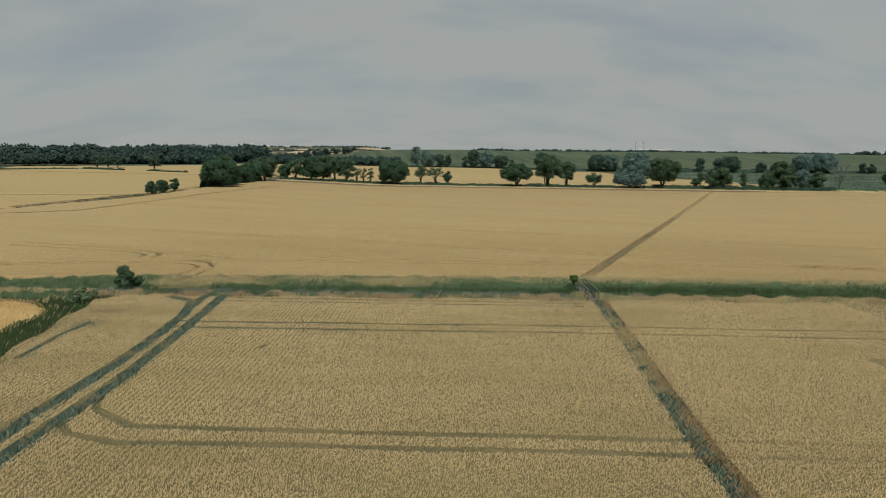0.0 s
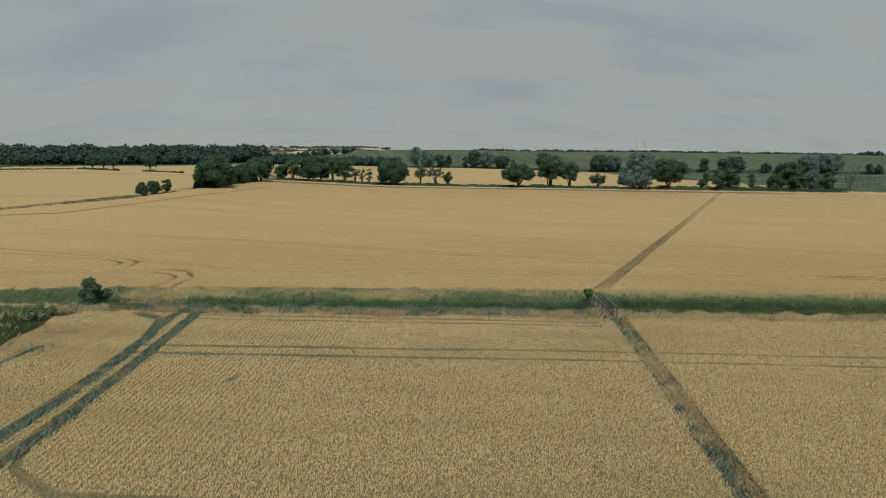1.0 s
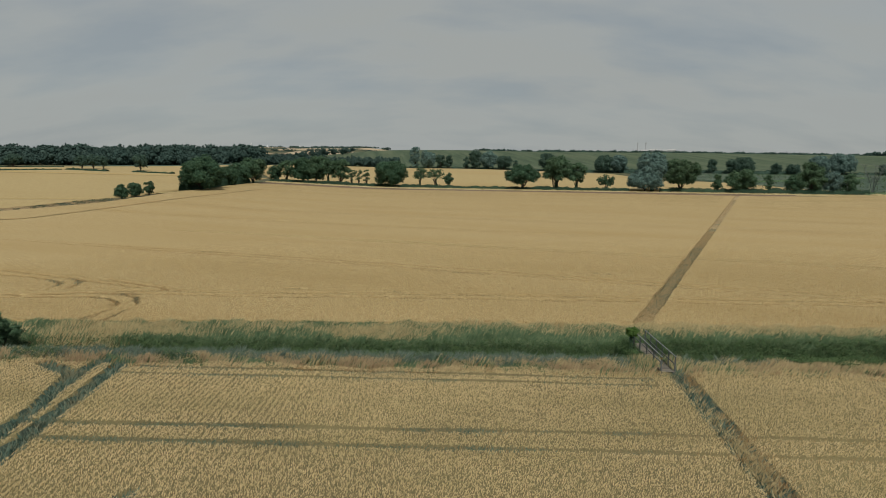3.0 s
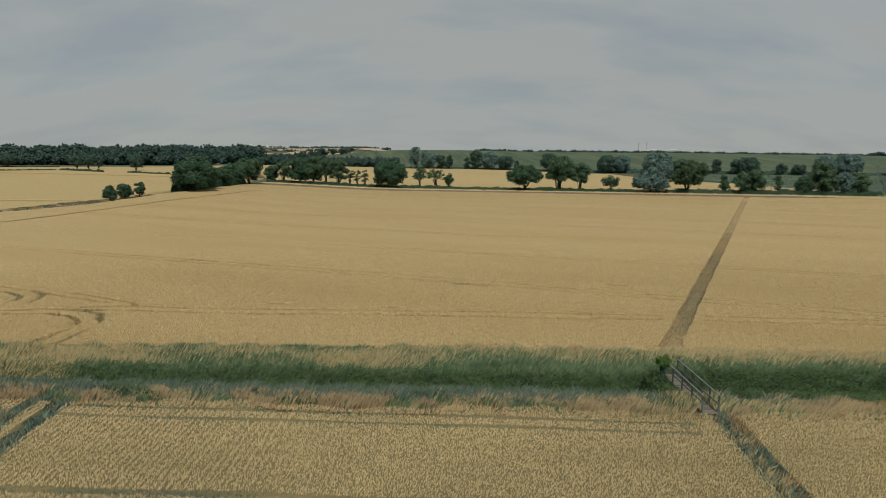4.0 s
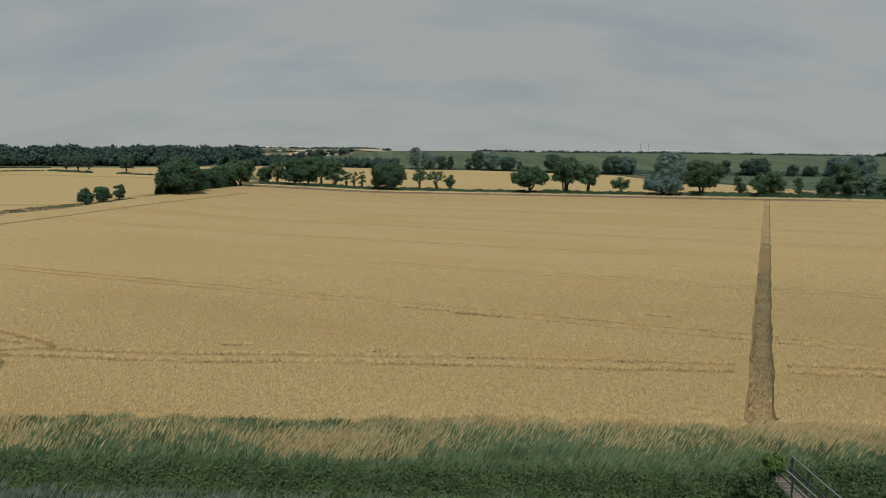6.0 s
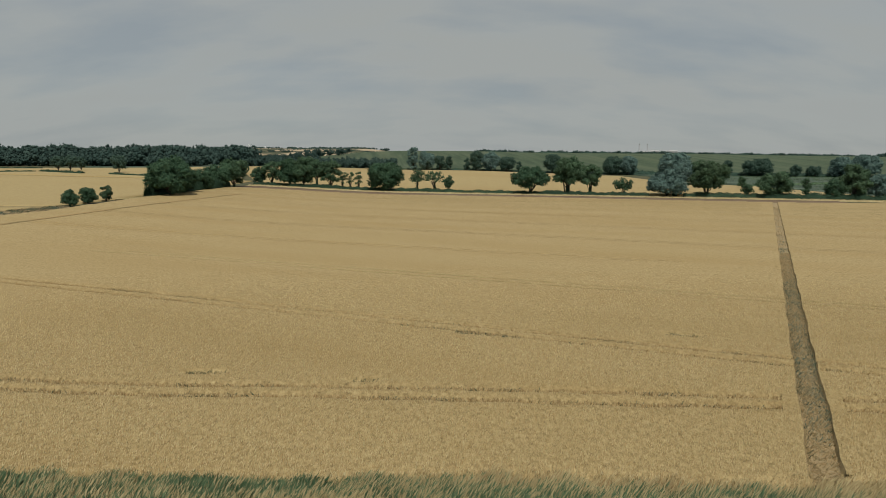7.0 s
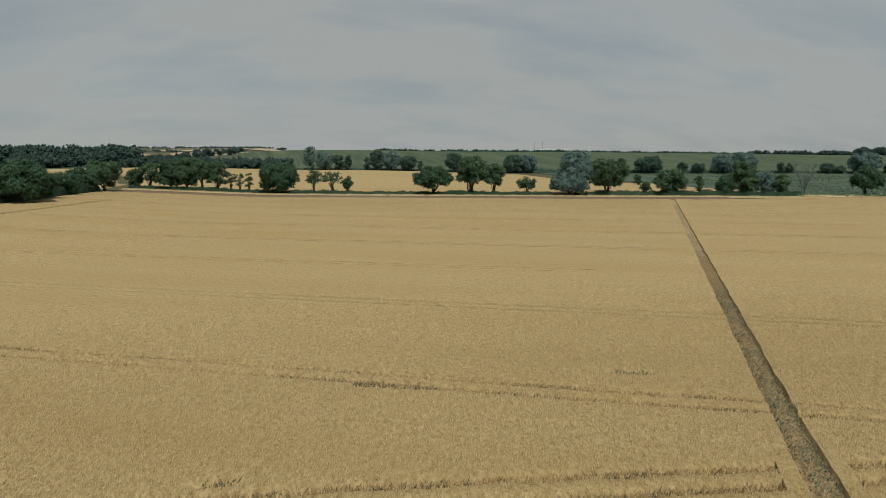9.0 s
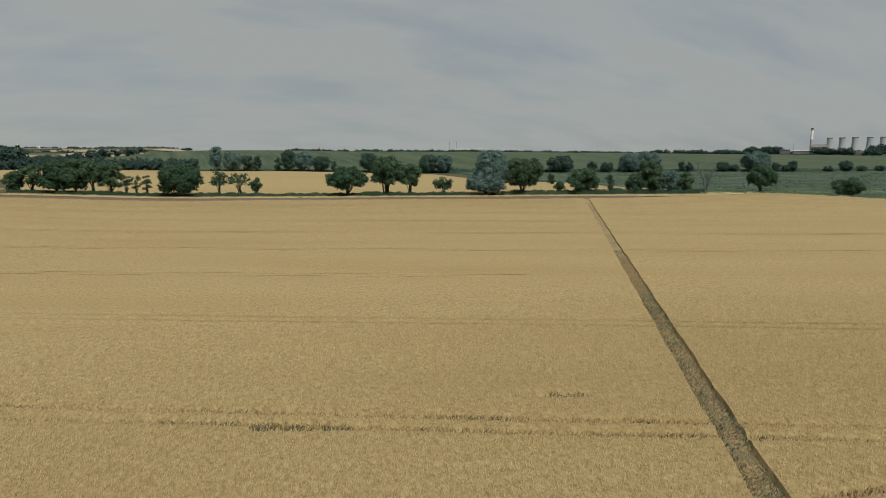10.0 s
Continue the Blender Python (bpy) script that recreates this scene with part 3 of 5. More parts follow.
def ribbon(name, pts, width, lift, mat, label, step=0.7, seed=0):
    """A smooth track along a line, laid on the soil or, far off, on the crop. lift: metres above the land, by place."""
    pts = np.array(pts, dtype=float)
    s = np.concatenate([[0], np.cumsum(np.hypot(*np.diff(pts, axis=0).T))])
    t = np.linspace(0, s[-1], max(4, int(s[-1] / step)))
    c = np.stack([np.interp(t, s, pts[:, k]) for k in (0, 1)], 1)
    for _ in range(6):
        c[1:-1] = (c[:-2] + 2 * c[1:-1] + c[2:]) / 4
    d = np.gradient(c, axis=0)
    d /= np.linalg.norm(d, axis=1)[:, None]
    side = np.stack([-d[:, 1], d[:, 0]], 1)
    w = width / 2 * (1 + 0.12 * np.sin(t * 1.1 + seed) + 0.1 * np.sin(t * 2.7 + seed * 2))[:, None]
    rows = [c + side * w * k for k in (-1, -0.4, 0.4, 1)]
    V = np.concatenate([np.stack([r[:, 0], r[:, 1], land(r[:, 0], r[:, 1]) + lift(r[:, 0], r[:, 1])], 1) for r in rows])
    n = len(t)
    i = np.arange(n - 1)
    F = np.concatenate([np.stack([i + k * n, i + 1 + k * n, i + 1 + (k + 1) * n, i + (k + 1) * n], 1) for k in range(3)])
    return tagged(obj(name, smooth_mesh(mesh_arrays(name, V, F)), mat), label, "track", kind="structure")


def low(x, y):
    return 0.2 + 0 * x


def high(x, y):
    """On the canopy, where wheels only thinned the crop."""
    return 0.655 + 0.02 * wave(x, y, 2.3)


for i in (0, 1, 6):
    ribbon("wheel_track", NEAR_TRACKS[i], 0.75, low, M_TRACK, "weedy wheel track through the wheat", seed=i)
ribbon("footpath", PATH_NEAR, 1.4, low, M_TRACK, "weedy trodden footpath through the wheat", seed=9)


def trench(pts, label, step=0.6):
    """A footpath worn through tall crop: the bed, its steep sides of stems, coloured as shaded, and a shoulder of ears
    on both.
    """
    pts = np.array(pts, dtype=float)
    s = np.concatenate([[0], np.cumsum(np.hypot(*np.diff(pts, axis=0).T))])
    t = np.arange(0, s[-1], step)
    c = np.stack([np.interp(t, s, pts[:, k]) for k in (0, 1)], 1)
    for _ in range(8):
        c[1:-1] = (c[:-2] + 2 * c[1:-1] + c[2:]) / 4
    d = np.gradient(c, axis=0)
    d /= np.linalg.norm(d, axis=1)[:, None]
    side = np.stack([-d[:, 1], d[:, 0]], 1)
    n, rows = len(t), []
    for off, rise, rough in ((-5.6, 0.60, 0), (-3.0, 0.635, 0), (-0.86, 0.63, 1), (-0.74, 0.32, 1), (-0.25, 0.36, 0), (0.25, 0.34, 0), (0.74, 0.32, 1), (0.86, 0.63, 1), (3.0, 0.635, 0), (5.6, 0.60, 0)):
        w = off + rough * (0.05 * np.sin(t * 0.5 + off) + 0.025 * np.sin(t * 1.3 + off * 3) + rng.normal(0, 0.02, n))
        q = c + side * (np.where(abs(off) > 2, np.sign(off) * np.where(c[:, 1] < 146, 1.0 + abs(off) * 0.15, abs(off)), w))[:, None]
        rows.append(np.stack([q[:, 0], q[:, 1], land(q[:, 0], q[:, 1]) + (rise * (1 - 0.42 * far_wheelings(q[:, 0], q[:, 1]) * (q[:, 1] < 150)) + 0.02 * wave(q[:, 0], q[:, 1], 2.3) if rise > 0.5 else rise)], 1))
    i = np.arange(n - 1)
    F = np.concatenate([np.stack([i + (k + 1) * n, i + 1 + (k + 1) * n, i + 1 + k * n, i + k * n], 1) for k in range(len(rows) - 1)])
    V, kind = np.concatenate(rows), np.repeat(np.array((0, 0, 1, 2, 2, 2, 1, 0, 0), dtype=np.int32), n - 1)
    C = V[F].mean(1)
    inside = in_far(C[:, 0], C[:, 1] + 1.0) & (C[:, 1] > far_edge(C[:, 0]) + 1.1)
    kind = np.where((kind == 0) & (far_thin(C[:, 0], C[:, 1]) > 0.5), 3, kind)
    F, kind = F[inside], kind[inside].astype(np.int32)
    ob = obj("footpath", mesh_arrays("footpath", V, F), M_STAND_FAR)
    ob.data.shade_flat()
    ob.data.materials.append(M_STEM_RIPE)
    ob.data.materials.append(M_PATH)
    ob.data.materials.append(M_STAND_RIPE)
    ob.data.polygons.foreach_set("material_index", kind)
    return tagged(ob, label, "path", kind="structure")


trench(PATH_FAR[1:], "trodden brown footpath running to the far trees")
ribbon("wheel_track", EDGE_TRACK, 1.6, lambda x, y: 0.70 + 0 * x, M_WHEELING, "brown wheel track along the field boundary", seed=11)
for k in range(2, 8):
    for off in (-1.0, 1.0):
        y0 = 112 + 25.7 * k + off
        xa, xb = max(-98.0, (y0 - 330) / 0.07 if k > 5 else -98.0), min(190.0, (y0 - 150) / 0.38)
        ribbon("wheel_track", [(x, y0 - 0.38 * x) for x in np.linspace(xa, xb, 30)], 0.2, high, M_FAINT if k > 2 else M_STUBBLE, "faint pair of wheel tracks across the ripe wheat", 2.0, k * 2 + off)


def scatter(x0, x1, y0, y1, density):
    n = int((x1 - x0) * (y1 - y0) * density)
    return rng.uniform(x0, x1, n), rng.uniform(y0, y1, n)


def sow(name, zones, inside, gone, mat, label, height, width, length, rows=None, thin=None):
    """Loose ears over a crop. zones: (x0, x1, y0, y1, ears per square metre); thin: how many of them stay, by place;
    rows: by place, the way across the drill rows, the way along them, their pitch and how many ears keep to them."""
    X, Y, W, S = [], [], [], []
    for x0, x1, y0, y1, dens in zones:
        x, y = scatter(x0, x1, y0, y1, dens)
        if rows:
            across, lengthwise, pitch, share = rows(x, y)
            shift = np.round(across / pitch) * pitch + rng.normal(0, pitch * 0.17, len(x)) - across
            shift = np.where(rng.uniform(0, 1, len(x)) < share, shift, 0)
            x, y = (x + shift, y) if lengthwise is y else (x, y + shift)
        share = thin(x, y) if thin else np.ones(len(x))
        ok = inside(x, y) & (gone(x, y) < rng.uniform(0.05, 0.4, len(x))) & (rng.uniform(0, 1, len(x)) < share)
        X.append(x[ok]), Y.append(y[ok]), S.append(share[ok]), W.append(np.minimum(1.25, 1 / np.sqrt(share[ok] + 1e-6)))
    x, y, big = np.concatenate(X), np.concatenate(Y), np.concatenate(W)
    n = len(x)
    P = np.stack([x, y, land(x, y) + height - length], 1)
    low = np.concatenate(S)
    h = (rng.normal(length, 0.24 * length, n) + 0.015 * wave(x, y, 1.1)) * (0.75 + 0.25 * low)
    az = rng.normal(0.4, 1.5, n)
    lean = np.stack([np.cos(az), np.sin(az)], 1) * (rng.uniform(0.03, 0.10, n) * np.sqrt(big))[:, None]
    V, F = ears(P, h, width * big * rng.uniform(0.7, 1.3, n), lean, az + rng.normal(0, 0.5, n))
    return tagged(obj(name, mesh_arrays(name, V, F), mat), label, "wheat", kind="stuff")


sow("wheat_ears", [(-25, 27, 25, 36, 190), (-38, 34, 36, 48, 180), (-40, 44, 48, 73, 165), (44, 62, 48, 72, 60)], in_near, near_gone, M_EAR, "nodding ears of ripening olive-gold wheat", 0.74, 0.031, 0.125, rows=lambda x, y: (x, y, 0.40, 0.55 * ss(-2, -20, x + 5 * wave(x, y, 0.15))))
sow("wheat_ears", [(-100, 110, 74, 150, 70)], in_far, far_gone, M_EAR_FAR, "nodding ears of ripe golden wheat", 0.77, 0.037, 0.16, rows=lambda x, y: (y + 0.38 * x, x, 0.36, 0.30 + 0.5 * ss(0, 30, x)), thin=far_thin)
sow("barley_ears", [(-62, -40, 44, 70, 45)], in_left, lambda x, y: 0 * x, M_STUBBLE, "ears of pale gold barley", 0.72, 0.05, 0.19)


def tuft(name, x, y, h, w, mat, label, wind=(0.25, 0.05), spread=0.12):
    n = len(x)
    P = np.stack([x, y, land(x, y) - 0.03], 1)
    lean = rng.normal(0, 1, (n, 2)) * spread * h[:, None] + np.array(wind) * h[:, None]
    V, Q, T = blades(P, h, w, lean, rng.uniform(0, math.pi, n))
    return tagged(obj(name, mesh_arrays(name, V, Q, T), mat), label, "grass", kind="stuff")


# stunted green tillers in the wheelings and on the path
x, y = scatter(-38, 20, 24, 73, 150)
m = np.clip(wheel(x, y, NEAR_TRACKS[:2] + NEAR_TRACKS[6:7], 0.44) + wheel(x, y, NEAR_GAPS, 0.3) + wheel(x, y, [PATH_NEAR], 0.6) * 0.8, 0, 1)
ok = (m > rng.uniform(0.3, 0.9, len(x))) & (y < near_edge(x) + 1.0)
x, y = x[ok], y[ok]
tuft("tillers", x, y, rng.uniform(0.3, 0.82, len(x)), rng.uniform(0.04, 0.075, len(x)), M_TRACKWEED, "blue-green stunted tillers in the wheel tracks and path", (0.08, 0.0), 0.3)
x, y = scatter(14, 72, 79, 180, 130)
m = wheel(x, y, [PATH_FAR], 0.66) * (0.52 + 0.48 * ss(-0.05, 0.22, wave(x, y, 0.42, 2.0))) * (1 - 0.6 * ss(105, 160, y)) * ss(83, 90, y)
ok = (m > rng.uniform(0.25, 1.0, len(x)))
x, y = x[ok], y[ok]
tuft("tillers", x, y, rng.uniform(0.42, 0.64, len(x)), rng.uniform(0.03, 0.05, len(x)) * (1 + 0.6 * ss(110, 160, y)), M_TRACKWEED, "blue-green stunted tillers along the trodden path", (0.08, 0.0), 0.3)


def along(pts, half, per_metre, shift=0.0):
    """Places strewn along a line, to both sides of it."""
    P = np.array(pts, dtype=float)
    seg = np.diff(P, axis=0)
    L = np.hypot(seg[:, 0], seg[:, 1])
    n = int(L.sum() * per_metre)
    t = rng.uniform(0, L.sum(), n)
    i = np.clip(np.searchsorted(np.cumsum(L), t), 0, len(L) - 1)
    f = (t - (np.cumsum(L) - L)[i]) / L[i]
    d = seg[i] / L[i][:, None]
    off = rng.normal(0, half, n) + shift
    return P[i, 0] + seg[i, 0] * f - d[:, 1] * off, P[i, 1] + seg[i, 1] * f + d[:, 0] * off


def thinned(tracks, half, per_metre, h0, h1, w, mat, label, patchy, inside, shift=0.0, name="thin_crop"):
    """Stunted blades where wheels thinned the crop."""
    xy = [along(t, half, per_metre, shift) for t in tracks]
    x, y = np.concatenate([p[0] for p in xy]), np.concatenate([p[1] for p in xy])
    ok = inside(x, y) & ((to_polyline(x, y, PATH_FAR) > 0.95) | (name == "path_fringe") | (mat == M_STRAW)) & (wave(x, y, 0.45, 1.7) + 0.5 * wave(x, y, 1.3) > rng.normal(patchy, 0.2, len(x)))
    x, y = x[ok], y[ok]
    grow = 1 + ss(40, 140, y) * 0.8
    return tuft(name, x, y, rng.uniform(h0, h1, len(x)), w * grow * rng.uniform(0.7, 1.3, len(x)), mat, label, (0.05, 0.0), 0.3)


thinned(NEAR_TRACKS[2:4], 0.20, 120, 0.62, 0.76, 0.06, M_BLADE, "stunted olive wheat in a thin pair of wheel tracks", -0.2, lambda x, y: in_near(x, y) & (x < 15))
thinned(NEAR_TRACKS[2:4], 0.16, 95, 0.60, 0.74, 0.05, M_TRACKWEED, "blue-green stunted wheat in a pair of wheel tracks", 0.1, lambda x, y: in_near(x, y) & (x < 14))
thinned(NEAR_TRACKS[2:6], 0.18, 60, 0.62, 0.76, 0.05, M_TRAMPLED, "thin brown wheat in a pair of wheel tracks", -0.2, lambda x, y: in_near(x, y) & (x > -4) & (x < 60))
thinned(NEAR_TRACKS[4:6], 0.14, 170, 0.64, 0.78, 0.065, M_TRACKWEED, "blue-green stunted wheat in a thin pair of wheel tracks", 0.0, lambda x, y: in_near(x, y) & (x < 12))
thinned(NEAR_TRACKS[4:6], 0.15, 80, 0.64, 0.77, 0.055, M_BLADE, "stunted olive wheat in a thin pair of wheel tracks", -0.3, lambda x, y: in_near(x, y) & (x < 2))
thinned(NEAR_TRACKS[7:], 0.12, 110, 0.64, 0.80, 0.055, M_TRACKWEED, "stunted green wheat along the edge of the crop", 0.05, in_near)
thinned([t[5:] for t in FAR_TRACKS[:2]], 0.24, 70, 0.58, 0.74, 0.05, M_RUST, "reddish beaten straw where the wheel tracks run on", -0.5, in_far)
thinned(FAR_TRACKS[:2], 0.20, 60, 0.58, 0.76, 0.045, M_TRAMPLED, "beaten brown straw in the turning wheel tracks", -0.7, in_far)
thinned(FAR_TRACKS[2:4] + FAR_TRACKS[6:], 0.22, 48, 0.58, 0.76, 0.04, M_TRAMPLED, "thin brown straw in the turning wheel tracks", -0.7, in_far)
thinned(FAR_TRACKS[4:6], 0.16, 55, 0.58, 0.75, 0.04, M_TRAMPLED, "beaten brown straw in a pair of wheel tracks", -1.4, in_far)
thinned(FAR_TRACKS[4:6], 0.14, 22, 0.58, 0.74, 0.04, M_BLADE, "stunted olive wheat in a pair of wheel tracks", 0.12, in_far)
thinned([t[:6] for t in FAR_TRACKS[:2]], 0.17, 30, 0.58, 0.74, 0.045, M_BLADE, "stunted olive wheat in the turning wheel tracks", -0.45, in_far)
thinned([FAR_TRACKS[0][2:5], FAR_TRACKS[2][3:6], FAR_TRACKS[3][3:6]], 0.28, 60, 0.58, 0.72, 0.045, M_TRACKWEED, "blue-green patch where the wheel tracks turn", -0.4, in_far)
WHEELINGS = [[(x, 112 + 25.7 * k + off - 0.38 * x) for x in (-95.0, 0.0, 95.0)] for k in (0, 1) for off in (-1.0, 1.0)]
thinned(WHEELINGS[2:], 0.11, 22, 0.58, 0.75, 0.04, M_TRAMPLED, "thin brown straw in a pair of wheel tracks", -0.9, lambda x, y: in_far(x, y) & (y < 160), -0.2)
thinned(WHEELINGS[2:], 0.10, 85, 0.70, 0.82, 0.035, M_DRY, "thin pale straw along a pair of wheel tracks", -0.9, lambda x, y: in_far(x, y) & (y < 160))
thinned(WHEELINGS[:2], 0.16, 55, 0.58, 0.75, 0.04, M_TRAMPLED, "thin brown straw in a pair of wheel tracks", -1.2, lambda x, y: in_far(x, y) & (y < 160))
thinned(WHEELINGS[:2], 0.13, 30, 0.58, 0.74, 0.035, M_BLADE, "stunted olive wheat in a pair of wheel tracks", 0.05, lambda x, y: in_far(x, y) & (x > -42) & (y < 150))
thinned(FAR_GAPS, 0.25, 45, 0.58, 0.74, 0.035, M_BLADE, "stunted olive wheat in a thin patch of the crop", -1.5, in_far)
thinned([PATH_NEAR[1:]], 0.12, 220, 0.5, 0.80, 0.032, M_DRY, "pale straw streak along the footpath", -0.15, lambda x, y: in_near(x, y) & (y > 44 + 5 * wave(x, y, 0.8)), -0.12, "path_fringe")
thinned([PATH_NEAR[1:]], 0.06, 110, 0.6, 0.84, 0.03, M_DRY, "pale straw streak along the footpath", -0.05, lambda x, y: in_near(x, y) & (y > 44), 0.36, "path_fringe")
# the path's two sides: dark stems as painted shade, and a brown fringe coloured for the sunny side
thinned([PATH_NEAR], 0.26, 150, 0.5, 0.82, 0.03, M_RUST, "brown seeding fringe beside the footpath", -0.35, in_near, 0.75, "path_fringe")
thinned([PATH_NEAR], 0.22, 90, 0.45, 0.75, 0.028, M_TAN, "tan seeding grass beside the footpath", -0.1, in_near, 0.55, "path_fringe")
thinned([PATH_FAR[1:]], 0.08, 26, 0.5, 0.70, 0.03, M_BLADE, "dark stems painting in the shade along the side of the footpath", -0.1, lambda x, y: in_far(x, y) & (y < 135), -0.72, "path_fringe")
thinned([PATH_FAR[1:]], 0.08, 12, 0.5, 0.70, 0.03, M_BLADE, "dark stems painting in the shade along the side of the footpath", -0.3, lambda x, y: in_far(x, y) & (y < 135), 0.74, "path_fringe")

# flattened pale grass where the path leaves the ditch
x, y = rng.normal(19.0, 0.9, 1500), rng.uniform(79.0, 86.5, 1500)
x = x + (y - 80.0) * 0.42
tuft("flattened_grass", x, y, rng.uniform(0.2, 0.45, 1500), rng.uniform(0.015, 0.03, 1500), M_STRAW, "flattened pale grass where the path leaves the ditch", (0.2, 0.1), 0.6)

# dry beaten straw along the path
x, y = scatter(13, 60, 24, 160, 130)
ok = (np.minimum(np.abs(to_polyline(x, y, PATH_NEAR) - 0.5), np.abs(to_polyline(x, y, PATH_FAR) - 0.3)) < 0.6) & (((y < near_edge(x)) & (rng.uniform(0, 1, len(x)) < 0.15)) | ((y > far_edge(x)) & (rng.uniform(0, 1, len(x)) < 0.9)))
x, y = x[ok], y[ok]
tuft("trodden_straw", x, y, np.where(y > 76, rng.uniform(0.46, 0.62, len(x)), rng.uniform(0.28, 0.6, len(x))), rng.uniform(0.03, 0.05, len(x)), M_STRAW, "trodden brown straw on the path", (0.05, 0.0), 0.5)
thinned([PATH_FAR[2:]], 0.42, 30, 0.46, 0.6, 0.05, M_STRAW, "trodden brown straw along the footpath", -0.8, lambda x, y: in_far(x, y) & (y > 118) & (y < 260))

# ---- the ditch: bands of grass, weeds and brambles ----
BRIDGE = (16.35, 17.6, 68.3, 75.8)


def strip(density, x0=-70, x1=75, c0=-7.5, c1=9.0):
    x = rng.uniform(x0, x1, int((x1 - x0) * (c1 - c0) * density))
    c = rng.uniform(c0, c1, len(x))
    y = ditch_line(x) + c
    ok = (rng.uniform(0, 1, len(x)) < np.where(np.abs(x) > 44, 0.5, 1)) & (y > near_edge(x) - 0.2) & (y < far_edge(x) + 0.5) & ~((x > BRIDGE[0] + 0.1) & (x < BRIDGE[1] - 0.1) & (y < BRIDGE[3]))
    return x[ok], y[ok], c[ok]


def bank(name, density, chance, h0, h1, w, mat, label, wind=(0.3, 0.06), spread=0.14):
    x, y, c = strip(density)
    ok = rng.uniform(0, 1, len(x)) < chance(x, y, c)
    x, y, c = x[ok], y[ok], c[ok]
    clump = 0.75 + 0.35 * wave(x, y, 1.9, 3.0)
    return tuft(name, x, y, rng.uniform(h0, h1, len(x)) * clump, rng.uniform(0.7, 1.3, len(x)) * w, mat, label, wind, spread)


def hump(c, a, b, soft=0.8):
    return ss(a - soft, a + soft, c) * ss(b + soft, b - soft, c)


def leftward(x):
    return ss(6, -8, x)


def corner(x):
    """The weedy brown stretch where the wheel tracks come down to the ditch."""
    return ss(-40, -36, x) * ss(-28, -33, x)


def beyond(x):
    """Past the hawthorn the banks run on as broad swathes."""
    return ss(-40, -44, x)


bank("dry_grass", 430, lambda x, y, c: np.clip((1 - beyond(x)) * (hump(c, -5.2, -3.2, 0.5) * (0.06 + 0.30 * ss(-0.15, 0.2, wave(x, y, 0.75))) * ss(20, 16, x) + hump(c, -5.7, -3.4, 0.5) * ss(17, 20, x) * 0.6 + hump(c, 3.0, 4.8, 0.5) * (0.06 + 0.85 * ss(-0.25, 0.4, wave(x, y * 2.2, 0.3, 4.0) + 0.35 * wave(x, y, 1.4, 2.0))) * leftward(x)) + beyond(x) * hump(c, -4.8, -0.8, 0.6) * 0.9 + hump(c, 4.9, 8.2, 0.8) * ss(16, 24, x) * 0.8 + hump(c, 6.8, 8.4, 0.5) * 0.25 * ss(22, 13, x) * (1 - 0.7 * leftward(x)) + 0.30 * hump(c, 4.2, 7.2) * ss(-40, -30, x) * (0.35 + 0.65 * ss(-0.35, 0.35, wave(x, y * 1.6, 0.45, 3.3))) + 0.25 * corner(x) * hump(c, -4.5, 5.5), 0, 1), 0.45, 1.1, 0.0115, M_DRY, "tall straw-coloured dry grass along the ditch banks", (0.34, 0.06), 0.17)
bank("rusty_grass", 200, lambda x, y, c: np.clip(hump(c, -6.8, -5.2, 0.4) * 0.3 + hump(c, 6.9, 8.7, 0.4) * 0.8 * (1 - 0.5 * leftward(x)) + 0.45 * corner(x) * hump(c, -5.0, 6.0), 0, 1) * (1 - beyond(x)), 0.3, 0.75, 0.02, M_RUST, "rust-brown seeding grass at the crop edge")
bank("tan_tussocks", 260, lambda x, y, c: np.clip(hump(c, -6.0, -4.2, 0.5) * ss(-0.2, 0.2, wave(x, y * 1.4, 1.05, 8.0) + 0.3 * wave(x, y, 3.1, 1.0)) * 0.9, 0, 1) * (1 - beyond(x)), 0.6, 1.2, 0.016, M_TAN, "clumps of tan tussock grass beside the crop", (0.26, 0.05), 0.2)
bank("green_grass", 215, lambda x, y, c: np.clip(hump(c, 5.0, 7.8, 0.5) * 0.9 * leftward(x) + (hump(c, 1.3, 5.0, 0.6) * (0.5 + 0.3 * leftward(x)) + hump(c, 2.2, 6.6, 0.8) * 0.9 * (1 - leftward(x)) + hump(c, -6.0, -2.8) * (0.18 + 0.35 * ss(0.15, -0.15, wave(x, y, 0.75)))) * (1 - 0.55 * corner(x)) + beyond(x) * hump(c, -7.2, 7.0) * 0.6, 0, 1), 0.45, 1.0, 0.0145, M_GRASS, "long green grass leaning in the wind on the ditch bank", (0.36, 0.07), 0.15)

# rank grass round the footbridge
n = 4200
x = np.concatenate([rng.normal(15.8, 0.4, n // 2), rng.normal(18.1, 0.4, n // 4), rng.uniform(16.4, 17.6, n // 4)])
y = np.concatenate([rng.uniform(69.4, 72.6, n // 2), rng.uniform(69.0, 72.5, n // 4), rng.normal(68.7, 0.3, n // 4)])
h = np.concatenate([rng.uniform(0.7, 1.25, n // 2), rng.uniform(0.6, 1.2, n // 4), rng.uniform(0.3, 0.75, n // 4)])
ok = ~((x > 16.55) & (x < 17.4) & (y > 68.9))
dry = ok & (rng.uniform(0, 1, len(x)) < 0.55)
for some, mat, text in ((dry, M_DRY, "tall dry grass crowding the footbridge"), (ok & ~dry, M_GRASS, "green grass crowding the footbridge")):
    tuft("bank_grass", x[some], y[some], h[some], rng.uniform(0.015, 0.026, some.sum()), mat, text, (0.18, 0.05), 0.2)
